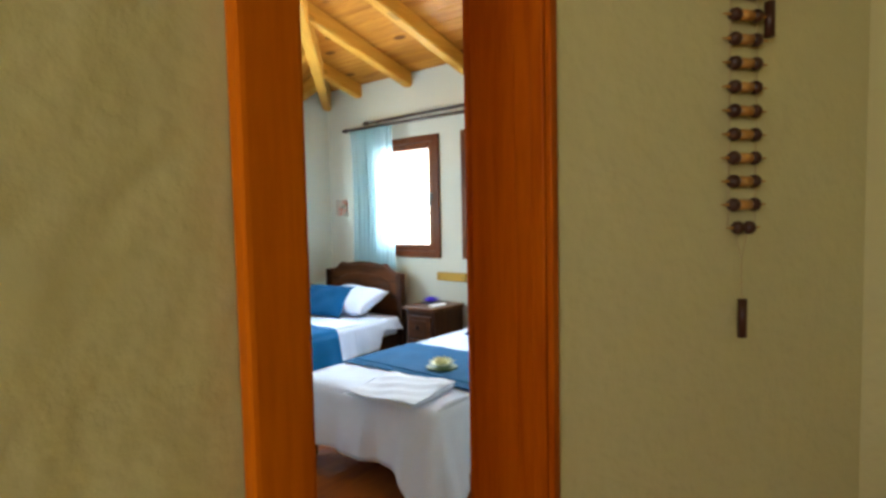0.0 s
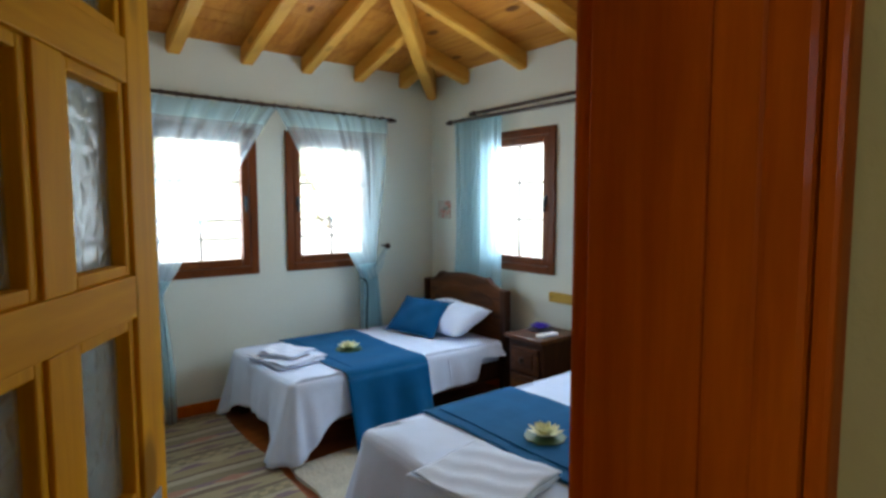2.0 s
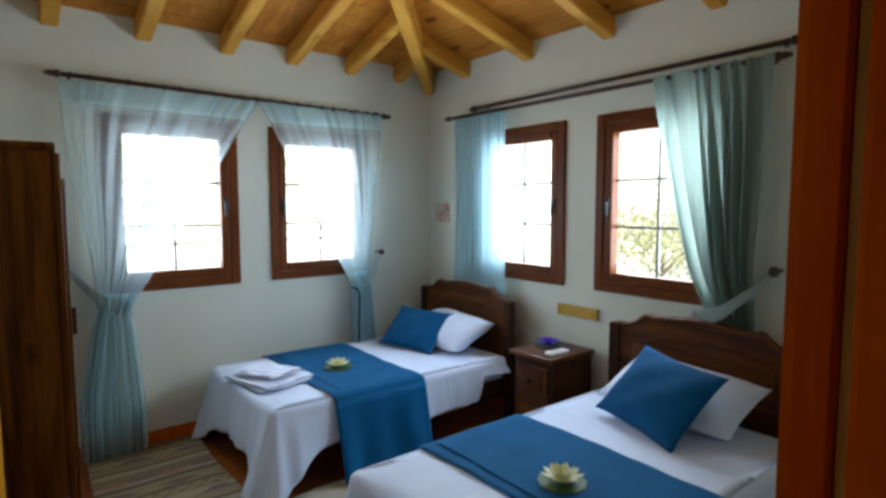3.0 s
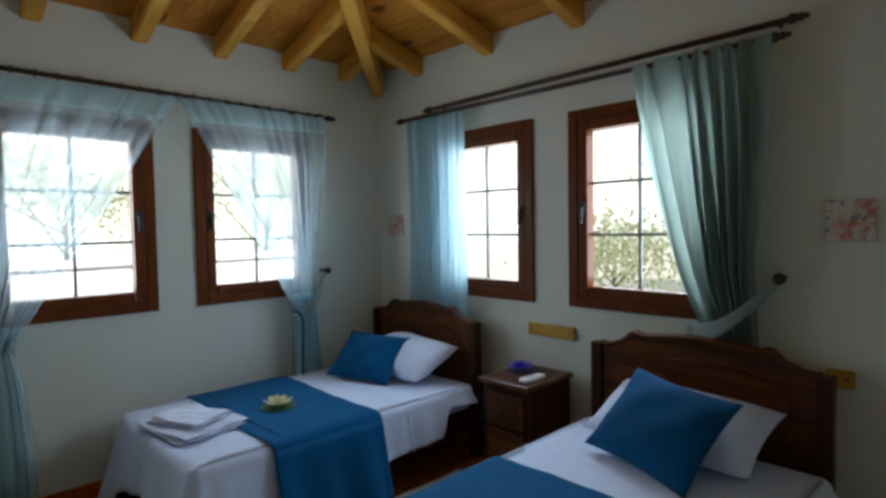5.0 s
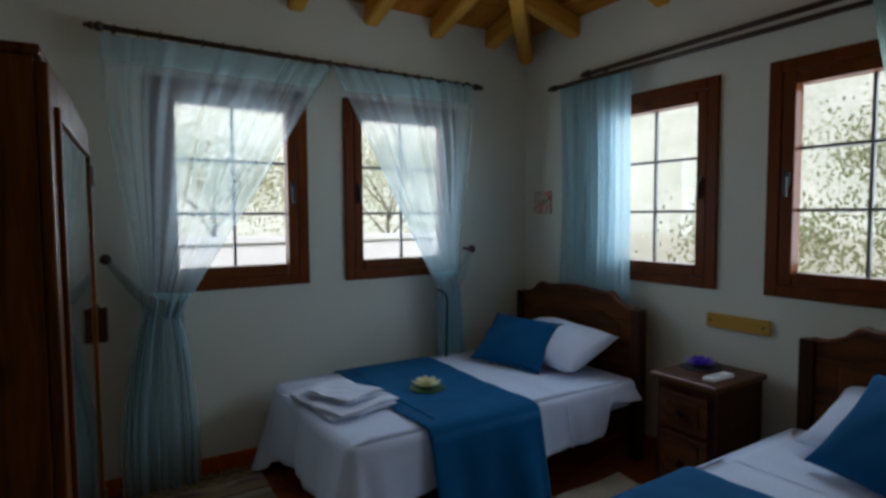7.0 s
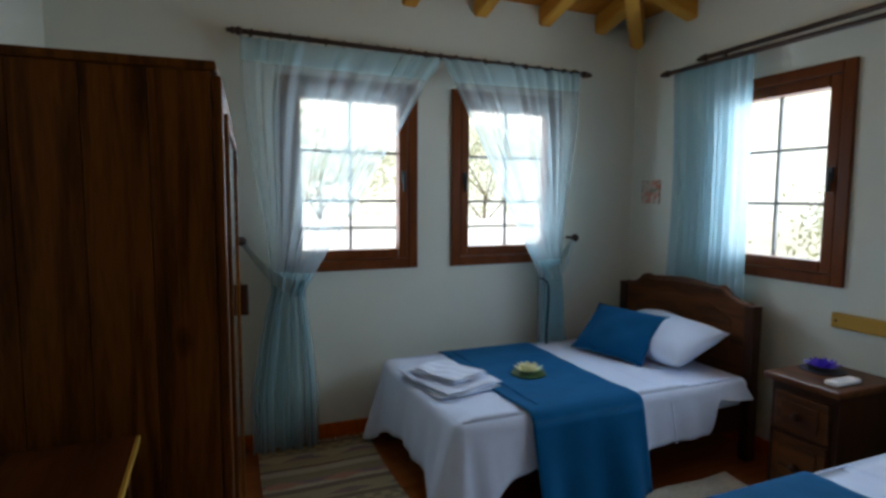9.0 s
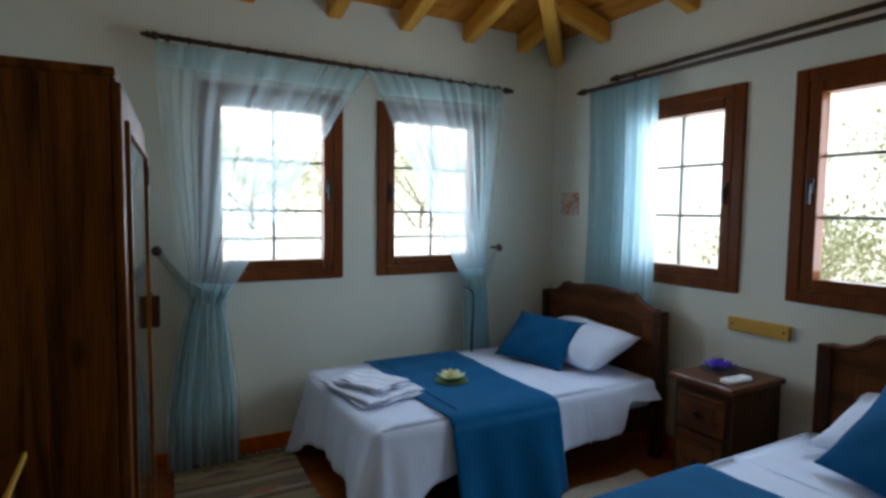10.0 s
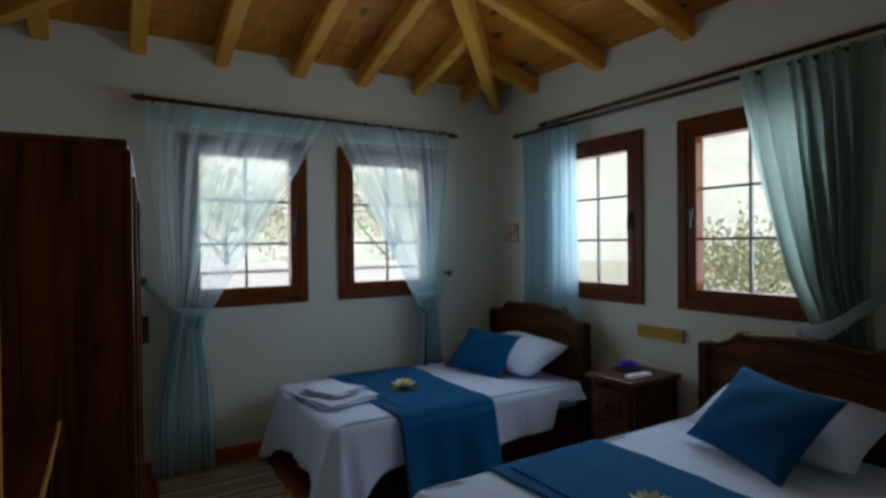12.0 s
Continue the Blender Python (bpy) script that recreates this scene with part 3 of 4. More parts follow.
def curtain(name, label, fn, mat, band_mat, group="window curtains", top=0.05, gathered=False):
    c = thing(name, label, "curtain", group=group)
    part("fabric", sheet(fn, 150, 60), mat, c, smooth=True)
    if gathered:
        # the cloth lies in several layers where it is drawn together
        for q in (0.012,):
            def inner(u, v):
                x, y, z = fn(min(1, max(0, 0.06 + 0.88 * u)), 0.51 + 0.49 * v)
                k = 0.006 * math.sin(40 * u + 300 * q)
                return (x + q + k, y + k, z)
            part("inner_layer", sheet(inner, 120, 36), band_mat, c, smooth=True)
    if band_mat:
        def g(u, v):
            x, y, z = fn(u, v * top)
            return (x + 0.006, y - 0.002, z + 0.004)
        part("heading", sheet(g, 150, 4), band_mat, c, "denser gathered heading tape", True)
    return c


curtain("sheer_curtain", "sky-blue sheer voile curtain tied back beside the window", swag(-2.47, -1.42, -2.275, -2.29, 0.105, 'y', 11, 0.16, 0.34, 0.02, 0.83, amp=0.02), SHEER, SHEER_D, gathered=True)
corner_curtain = curtain("sheer_curtain", "sky-blue sheer voile curtain tied back near the corner", swag(-0.53, -1.44, -0.71, -0.69, 0.112, 'y', 11, 0.13, 0.20, 0.02, 0.845, side=-1), SHEER, SHEER_D, gathered=True)


def hanging(x0, x1, depth, zt, zb, folds, amp, seed):
    rnd = random.Random(seed)
    ph = [rnd.uniform(0, 6.28) for _ in range(4)]
    def f(u, v):
        x = x0 + (x1 - x0) * u + 0.012 * math.sin(4 * v + ph[3]) - 0.03 * (u - 0.5) * math.sin(math.pi * v)
        off = amp * (math.sin(2 * math.pi * folds * u + ph[0]) + 0.5 * math.sin(2 * math.pi * folds * 0.6 * u + ph[1] + 1.5 * v) + 0.25 * math.sin(2 * math.pi * folds * 1.8 * u + ph[2]))
        return (x, -(depth + off * (0.6 + 0.4 * v)), zt + (zb - zt) * v + (0.012 * math.sin(2 * math.pi * folds * u) if v < 0.001 else 0))
    return f


curtain("sheer_curtain", "sky-blue sheer curtain hanging straight behind the headboard", hanging(0.40, 0.94, 0.085, ZR - 0.02, 0.62, 11, 0.02, 5), sheer("mid blue voile", (0.53, 0.74, 0.81), 0.3), SHEER_D)
curtain("sage_curtain", "sage-grey lined curtain tied back to a knob", swag(2.60, 2.03, 2.435, 2.45, 0.12, 'x', 8, 0.23, 0.27, 0.15, 0.90, side=-1, amp=0.027, power=1.2, calm=0.62), DRAPE, None)


def tieback(name, knob, around, along, w=0.15):
    """A cloth band from a wall knob round the gathered curtain."""
    t = thing(name, "pale cloth tieback looped over a dark brown wooden knob", "tieback", group="curtain tiebacks")
    k = Vector(knob)
    out = Vector((1, 0, 0)) if along == 'y' else Vector((0, -1, 0))
    bm = tube(k - out * 0.09, k - out * 0.01, 0.008, 10)
    ball(k, 0.024, (1, 1, 1), 14, bm)
    ball(k + out * 0.018, 0.014, (1, 1, 1), 12, bm)
    part("knob", bm, ROD, t, "turned dark brown knob", True)
    a = Vector(around)
    ax = Vector((0, 1, 0)) if along == 'y' else Vector((1, 0, 0))
    s = 1 if (a - k).dot(ax) > 0 else -1
    for layer, (o0, o1) in enumerate(((0.03, 0.055), (-0.03, -0.045))):
        def f(u, v):
            p = k.lerp(a + ax * s * w * 0.55, u)
            bulge = (o0 if u < 0.3 else o1) * math.sin(math.pi * min(1, u * 1.05))
            h = 0.022 + 0.024 * u
            return p + out * bulge + Vector((0, 0, (0.5 - v) * 2 * h - 0.06 * math.sin(math.pi * u)))
        bm = sheet(f, 20, 4)
        thicken(bm, 0.003)
        part("band", bm, TIE, t, smooth=True)
    return t


tieback("tieback", (0.07, -2.485, 1.095), (0.115, -2.265, 0.84), 'y')
tieback("tieback", (0.09, -0.52, 1.07), (0.12, -0.71, 0.855), 'y', 0.13)
tieback("tieback", (2.622, -0.09, 1.125), (2.43, -0.13, 0.87), 'x', 0.27)


# thin dark slate bar from the tie down beside the gathered curtain
part("cord", sweep([(0.175, -0.83, 0.845), (0.178, -0.80, 0.835), (0.18, -0.775, 0.815), (0.18, -0.765, 0.78), (0.18, -0.765, 0.70), (0.18, -0.772, 0.55), (0.18, -0.775, 0.30), (0.18, -0.775, 0.001)], 0.0075), plain("thin dark slate bar", (0.03, 0.05, 0.06), 0.7), corner_curtain, "thin dark slate bar", True)


# ---- beds ----
BX0, BX1, BY0, BZ = 0.115, 1.11, -1.79, 0.44


def headboard_outline(w, z0, h, n=40):
    pts = [(0.04, z0), (w - 0.04, z0)]
    for k in range(n + 1):
        u = 1 - k / n
        x = 0.04 + (w - 0.08) * u
        d = abs(u - 0.5) * 2
        z = h - 0.070 * smoothstep(0.60, 0.94, d) + 0.010 * math.cos(d * math.pi * 1.6) + 0.012 * math.exp(-((d - 0.62) / 0.05) ** 2) - 0.008 * math.exp(-((d - 0.74) / 0.05) ** 2)
        pts.append((x, z))
    return pts


def bed():
    """A single bed, its head at y = -0.06, local x from 0 to 0.97."""
    W = 0.97
    b = thing("single_bed", "dark-stained wooden single bed with carved arched headboard", "bed", group="twin beds")
    part("headboard", prism(headboard_outline(W, 0.20, 0.865), -0.165, -0.135), DARK_X, b, "carved arched dark walnut headboard")
    mould = [(x, z - 0.012) for x, z in headboard_outline(W, 0.2, 0.865)[2:]]
    bm = sweep([(x, -0.166, z) for x, z in mould], 0.011)
    part("moulding", bm, DARK_X, b, smooth=True)
    part("panel_relief", prism([(0.14, 0.52), (W - 0.14, 0.52), (W - 0.14, 0.70), (W / 2 + 0.2, 0.76), (W / 2, 0.775), (W / 2 - 0.2, 0.76), (0.14, 0.70)], -0.174, -0.164, 0.004), DARK_X, b)
    for x in (0.0, W - 0.055):
        part("post", box(x, x + 0.055, -0.185, -0.125, 0, 0.79, 0.007), DARK, b)
    for x in (0.03, W - 0.055):
        part("side_rail", box(x, x + 0.025, BY0 + 0.05, -0.185, 0.16, 0.29, 0.005), DARK, b)
    part("foot_rail", box(0.055, W - 0.055, BY0 + 0.04, BY0 + 0.065, 0.16, 0.30, 0.005), DARK_X, b)
    for x in (0.012, W - 0.067):
        part("leg", box(x, x + 0.055, BY0 + 0.035, BY0 + 0.09, 0, 0.30, 0.006), DARK, b)
    part("mattress", box(0.035, W - 0.035, BY0 + 0.03, -0.19, 0.282, BZ - 0.02, 0.03), SHEET, b, "white mattress")
    return b


def bedspread(seed):
    rnd = random.Random(seed)
    t = thing("bedspread", "white cotton bedspread draped over the bed with hanging corners", "bedspread", group="bedspreads")
    x0, x1, y0, y1 = -0.012, 0.985, BY0, -0.195
    r = 0.05
    cx, cy = (x0 + x1) / 2, (y0 + y1) / 2
    pts = []
    def arc(c, a0, n=8):
        for k in range(n + 1):
            a = a0 + math.pi / 2 * k / n
            pts.append((c[0] + r * math.cos(a), c[1] + r * math.sin(a), math.cos(a), math.sin(a)))
    def seg(p, q, nx, ny, n):
        for k in range(1, n):
            u = k / n
            pts.append((p[0] + (q[0] - p[0]) * u, p[1] + (q[1] - p[1]) * u, nx, ny))
    arc((x1 - r, y0 + r), -math.pi / 2)
    seg((x1, y0 + r), (x1, y1 - r), 1, 0, 70)
    arc((x1 - r, y1 - r), 0)
    seg((x1 - r, y1), (x0 + r, y1), 0, 1, 20)
    arc((x0 + r, y1 - r), math.pi / 2)
    seg((x0, y1 - r), (x0, y0 + r), -1, 0, 70)
    arc((x0 + r, y0 + r), math.pi)
    seg((x0 + r, y0), (x1 - r, y0), 0, -1, 36)
    N = len(pts)
    corner = lambda x, y, X, Y: math.exp(-(((x - X) ** 2 + (y - Y) ** 2) / 0.022))
    ph = [rnd.uniform(0, 6.28) for _ in range(5)]
    bm = bmesh.new()
    rows = []
    def add(fn):
        rows.append([bm.verts.new(fn(i, *p)) for i, p in enumerate(pts)])
    for k, sc in enumerate((0.25, 0.5, 0.7, 0.85, 0.95)):
        add(lambda i, x, y, nx, ny: (cx + (x - cx) * sc, cy + (y - cy) * sc, BZ + 0.006 * (1 - sc) + 0.003 * math.sin(9 * x * sc + ph[0]) * math.sin(7 * y * sc + ph[1])))
    for a in (0.0, 30, 60, 90):
        s, c = math.sin(radians(a)), math.cos(radians(a))
        add(lambda i, x, y, nx, ny: (x + nx * 0.035 * (s - 1), y + ny * 0.035 * (s - 1), BZ - 0.035 * (1 - c)))
    def low(x, y, ny):
        cr = corner(x, y, x1, y0) + corner(x, y, x0, y0)
        z = 0.205 - 0.16 * min(1, cr) + 0.15 * smoothstep(-0.50, -0.42, y) + 0.012 * math.sin(9 * x + 7 * y + ph[3])
        if ny < -0.5:
            z -= 0.055
        if ny > 0.5:
            z = 0.33
        return max(0.03, z), cr
    M = 12
    for k in range(1, M + 1):
        v = k / M
        def fn(i, x, y, nx, ny):
            z1, cr = low(x, y, ny)
            z = (BZ - 0.035) + (z1 - BZ + 0.035) * v
            peri = x * ny * 14 if abs(ny) > abs(nx) else y * 14
            wave = 0.010 * math.sin(peri * 1.3 + ph[2]) + 0.006 * math.sin(peri * 3.1 + ph[4])
            flare = (0.03 + 0.085 * min(1, cr)) * v ** 1.1 + wave * v
            if ny > 0.5:
                flare = 0.0
            tw = 0.02 * v * math.sin(i * 1.25) * min(1, cr)
            return (x + nx * (flare + tw), y + ny * (flare + tw), z)
        add(fn)
    for a, b in zip(rows, rows[1:]):
        for i in range(N):
            bm.faces.new((a[i], a[(i + 1) % N], b[(i + 1) % N], b[i]))
    bm.faces.new(rows[0])
    bmesh.ops.recalc_face_normals(bm, faces=bm.faces)
    thicken(bm, 0.003)
    part("fabric", bm, SHEET, t, smooth=True)
    # a sewn crease line across
    def crease(u, v):
        return (x0 + 0.03 + (x1 - x0 - 0.06) * u, -0.72 + 0.010 * (v - 0.5) + 0.006 * math.sin(7 * u), BZ + 0.0065 + 0.0015 * math.sin(math.pi * v))
    part("seam", sheet(crease, 24, 2), SHEET, t, smooth=True)

    def side_seam(u, v):
        return (x1 + 0.008 + 0.035 * u + 0.004 * math.sin(math.pi * v), -0.715 + 0.012 * (v - 0.5) + 0.006 * u, BZ - 0.045 - 0.18 * u)
    part("seam", sheet(side_seam, 12, 3), SHEET, t, smooth=True)
    return t


def runner(seed):
    rnd = random.Random(seed)
    t = thing("bed_runner", "teal blue cloth bed runner laid across the bed", "bed runner", group="bed runners")
    ya, yb = -1.43, -0.86
    x0, x1 = -0.012, 0.985
    prof = []
    for k in range(13):
        z = 0.035 + (BZ - 0.06) * k / 12
        prof.append((x1 + 0.016 + 0.085 * (1 - k / 12), z))
    for a in (0, 30, 60, 90):
        s, c = math.sin(radians(a)), math.cos(radians(a))
        prof.append((x1 + 0.016 - 0.049 * (1 - c), BZ - 0.035 + 0.047 * s))
    for k in range(1, 16):
        prof.append((x1 - 0.04 + (x0 - x1 + 0.08) * k / 16, BZ + 0.0125 + 0.002 * math.sin(k * 1.7)))
    for a in (90, 60, 30, 0):
        s, c = math.sin(radians(a)), math.cos(radians(a))
        prof.append((x0 - 0.012 + 0.045 * (1 - c), BZ - 0.035 + 0.047 * s))
    for k in range(1, 9):
        prof.append((x0 - 0.014 - 0.03 * k / 8, BZ - 0.04 - 0.25 * k / 8))
    n = len(prof) - 1
    p0 = rnd.uniform(0, 6)
    def f(u, v):
        x, z = prof[round(u * n)]
        d = max(0, BZ - 0.03 - z)
        y = ya + (yb - ya) * v
        y += 0.05 * d * (v - 0.5) + 0.01 * math.sin(6 * x + p0)
        side = 1 if x > 0.5 else -1
        x += side * d * (0.10 * math.sin(9 * v + p0) * 0.5 + 0.05 * math.sin(17 * v + p0))
        return (x, y, z)
    bm = sheet(f, n, 36)
    bmesh.ops.recalc_face_normals(bm, faces=bm.faces)
    thicken(bm, 0.004)
    part("fabric", bm, BLUE, t, smooth=True)
    def fold(u, v):
        return (0.05 + 0.88 * u, -1.36 + 0.012 * (v - 0.5) + 0.004 * math.sin(8 * u), BZ + 0.015 + 0.004 * math.sin(math.pi * v))
    part("fold", sheet(fold, 20, 4), BLUE, t, smooth=True)
    return t


def pillow_mesh(w, d, h, seed, pinch=0.12):
    rnd = random.Random(seed)
    ph = [rnd.uniform(0, 6.28) for _ in range(4)]
    bm = bmesh.new()
    def side(s):
        def f(u, v):
            a, b = 2 * u - 1, 2 * v - 1
            e = max(0.0, (1 - abs(a) ** 2.2) * (1 - abs(b) ** 2.2)) ** 0.55
            x = w / 2 * a * (1 - pinch * (1 - b * b) * abs(a) * 0.5)
            y = d / 2 * b * (1 - pinch * (1 - a * a) * abs(b) * 0.5)
            z = s * h / 2 * e + s * 0.008 * e * math.sin(6 * a + ph[0]) * math.sin(5 * b + ph[1])
            return (x, y, z)
        return f
    sheet(side(1), 28, 22, bm)
    sheet(side(-1), 28, 22, bm)
    bmesh.ops.remove_doubles(bm, verts=bm.verts, dist=1e-4)
    return bm


def lotus(name, petal, pad, r, label):
    t = thing(name, label, "artificial flower", group="artificial lotus flowers")
    rnd = random.Random(3)
    bm = bmesh.new()
    vs = [bm.verts.new((r * 1.0 * math.cos(2 * math.pi * k / 28) * (1 + 0.05 * math.sin(k * 2.2)), r * 1.0 * math.sin(2 * math.pi * k / 28) * (1 + 0.05 * math.cos(k * 1.9)), 0.004)) for k in range(28)]
    f = bm.faces.new(vs)
    thicken(bm, 0.005)
    part("pad", bm, pad, t, "dark green leaf pad")
    for ring, (n, tilt, ln, wd) in enumerate(((9, 14, 0.86, 0.42), (8, 36, 0.74, 0.38), (7, 58, 0.60, 0.32), (5, 76, 0.45, 0.24))):
        for k in range(n):
            def f(u, v):
                w = wd * r * math.sin(math.pi * min(1, 0.08 + 0.92 * u)) ** 0.7 * (1 - 0.25 * u)
                x = ln * r * u
                y = (v - 0.5) * w
                return (x, y, 0.25 * r * u * u + 1.4 * y * y / r)
            bm = sheet(f, 6, 4)
            thicken(bm, 0.0012)
            m = pose(0, 0, 0.012 + 0.004 * ring, 0, 0, 360 * k / n + 20 * ring + rnd.uniform(-5, 5)) @ pose(0.12 * r, 0, 0, 0, -tilt, 0)
            bmesh.ops.transform(bm, matrix=m, verts=bm.verts)
            part("petal", bm, petal, t, smooth=True)
    return t


def towel_layer(w, d, z, h, seed):
    """One soft folded layer: rounded rim, slack top, edges not quite straight."""
    rnd = random.Random(seed)
    ph = [rnd.uniform(0, 6.28) for _ in range(5)]
    bm = bmesh.new()
    for s in (1, -1):
        def f(u, v):
            a, c = 2 * u - 1, 2 * v - 1
            e = max(0.0, (1 - abs(a) ** 9) * (1 - abs(c) ** 7)) ** 0.5
            x = w / 2 * a + 0.007 * math.sin(2.4 * c + ph[0]) + 0.003 * math.sin(7 * c + ph[1])
            y = d / 2 * c + 0.008 * math.sin(2.1 * a + ph[2]) + 0.003 * math.sin(8 * a + ph[3])
            top = h * (0.80 + 0.25 * c) + 0.004 * math.sin(5 * a + 3 * c + ph[4]) + 0.0025 * math.sin(11 * c - 4 * a)
            return (x, y, z + h * 0.4 + (top - h * 0.4) * e if s > 0 else z + h * 0.4 * (1 - e))
        sheet(f, 36, 26, bm)
    bmesh.ops.remove_doubles(bm, verts=bm.verts, dist=1e-4)
    return bm


def folded_towel(name, layers, label):
    t = thing(name, label, "towel", group="folded towels")
    z = 0.0
    for k, (w, d, h, rz) in enumerate(layers):
        for q in range(2):
            bm = towel_layer(w - 0.008 * q, d - 0.010 * q, z + h * 0.44 * q, h * 0.56, 60 + 7 * k + q)
            bmesh.ops.transform(bm, matrix=pose(0.004 * q, 0.006 * q, 0, 0, 0, rz + 1.5 * q), verts=bm.verts)
            part("fold", bm, TOWEL, t, smooth=True)
        z += h
    return t


BED2 = 1.725
b1 = bed()
b1.location = (BX0 + 0.01, 0, 0)
b2 = copy_thing(b1, pose(BX0 + 0.01 + BED2, 0, 0))
for i, dx in enumerate((0, BED2)):
    bedspread(11 + i).location = (BX0 + 0.01 + dx, 0, 0)
    runner(21 + i).location = (BX0 + 0.01 + dx, -0.03, 0)
    p = put("pillow", pillow_mesh(0.68, 0.36, 0.20, 31 + i), SHEET, smooth=True)
    tagged(p, "plump white cotton pillow against the headboard", "pillow", "bed pillows")
    p.matrix_world = pose(2.33 if i else 0.635, -0.335, BZ + 0.12, 25, 0, -5)
    q = put("cushion", pillow_mesh(0.48 if i else 0.45, 0.39 if i else 0.35, 0.13, 41 + i, 0.16), BLUE_C, smooth=True)
    tagged(q, "teal blue square cushion leaning on the pillow", "cushion", "blue cushions")
    q.matrix_world = pose(2.34 if i else 0.535, -0.525 if i else -0.53, BZ + (0.155 if i else 0.13), 45 if i else 41, 0, -13 if i else 20) @ Matrix.Rotation(radians(-5 if i else -3), 4, 'Z')
    lo = lotus("lotus_flower", PETAL, PAD, 0.085, "cream artificial lotus flower on a green pad, on the runner")
    lo.matrix_world = pose(2.41 if i else 0.675, -1.245 if i else -1.20, BZ + 0.016) @ Matrix.Diagonal((1.0, 1.0, 0.7, 1.0))

tw = folded_towel("folded_towel", [(0.43, 0.33, 0.035, 0), (0.30, 0.22, 0.03, 8)], "white terry towels folded in two layers on the bed")
tw.matrix_world = pose(0.61, -1.61, BZ + 0.007, 0, 0, 10)
tw = folded_towel("folded_towel", [(0.40, 0.38, 0.03, 0)], "white terry towel folded flat on the bed")
tw.matrix_world = pose(2.50, -1.66, BZ + 0.007, 0, 0, 6)


# ---- nightstand ----
def nightstand():
    t = thing("nightstand", "dark walnut nightstand with two drawers between the beds", "nightstand")
    x0, x1, y0, y1, h = 1.372, 1.655, -0.43, -0.06, 0.582
    part("top", box(x0 - 0.018, x1 + 0.018, y0 - 0.018, y1, h - 0.028, h, 0.008), DARK_X, t)
    part("body", box(x0, x1, y0 + 0.02, y1 - 0.005, 0.07, h - 0.029, 0.004), DARK, t)
    part("plinth", box(x0 - 0.008, x1 + 0.008, y0 + 0.005, y1 - 0.004, 0.0, 0.069, 0.006), DARK, t)
    for z0, z1 in ((0.35, 0.515), (0.10, 0.335)):
        d = part("drawer", box(x0 + 0.03, x1 - 0.03, y0, y0 + 0.022, z0, z1, 0.008), DARK_X, t)
        part("drawer_panel", box(x0 + 0.065, x1 - 0.065, y0 - 0.008, y0 + 0.004, z0 + 0.03, z1 - 0.03, 0.006), DARK_X, d)
        part("knob", ball(((x0 + x1) / 2, y0 - 0.024, (z0 + z1) / 2), 0.017), DARK, d, smooth=True)
    return t


nightstand()
pl = lotus("lotus_flower", PETAL_P, PAD_D, 0.085, "violet artificial lotus flower on a dark pad, on the nightstand")
pl.matrix_world = pose(1.45, -0.21, 0.584) @ Matrix.Diagonal((1.0, 1.0, 0.65, 1.0))
rem = thing("remote_control", "white plastic remote control on the nightstand", "remote control")
part("case", box(-0.075, 0.075, -0.025, 0.025, 0, 0.02, 0.007), WHITE, rem)
part("keypad", box(-0.05, 0.02, -0.018, 0.018, 0.0195, 0.0215), plain("pale grey keys", (0.55, 0.56, 0.58), 0.5), rem, "pale grey keypad")
rem.matrix_world = pose(1.605, -0.32, 0.583, 0, 0, 88)


# ---- wall pieces ----
def plaque(x, z, half=0.148):
    t = thing("wall_plaque", "yellow wooden switch plaque screwed on the wall", "wall plaque", group="yellow wall plaques")
    part("board", box(-half, half, -0.024, 0.0, -0.034, 0.034, 0.006), OCHRE, t)
    for dx in (0.023 - half, half - 0.023):
        part("screw", tube((dx, -0.023, 0), (dx, -0.0265, 0), 0.006, 10), IRON, t)
    t.location = (x, -0.001, z)
    return t


plaque(1.505, 0.771)
plaque(2.808, 0.752, 0.046)


def floral_material():
    m, n, l, p = material("floral canvas")
    v = mapped(n, l)
    f = noise_tex(n, l, v, 16, 2, 0.5, 0.8)
    g = noise_tex(n, l, v, 30, 2)
    c = ramp(n, l, f, [(0.40, (0.66, 0.62, 0.54)), (0.52, (0.62, 0.50, 0.42)), (0.60, (0.62, 0.20, 0.13)), (0.72, (0.50, 0.12, 0.09))])
    c = mix(n, l, ramp(n, l, g, [(0.55, (0, 0, 0)), (0.62, (1, 1, 1))]), c, (0.24, 0.30, 0.22))
    l.new(c, p.inputs["Base Color"])
    p.inputs["Roughness"].default_value = 0.8
    return m


FLORAL = floral_material()
for x, z, w, h in ((0.184, 1.36, 0.15, 0.15), (2.832, 1.347, 0.155, 0.155)):
    t = thing("floral_picture", "small unframed canvas with faded red flowers", "picture", group="small floral pictures")
    part("canvas", box(-w / 2, w / 2, -0.02, 0.0, -h / 2, h / 2, 0.003), FLORAL, t)
    t.location = (x, -0.001, z)

# ---- wardrobe and desk ----
MIRROR, _n, _l, _p = material("wardrobe mirror")
_p.inputs["Base Color"].default_value = (0.75, 0.78, 0.74, 1)
_p.inputs["Metallic"].default_value, _p.inputs["Roughness"].default_value = 1.0, 0.06


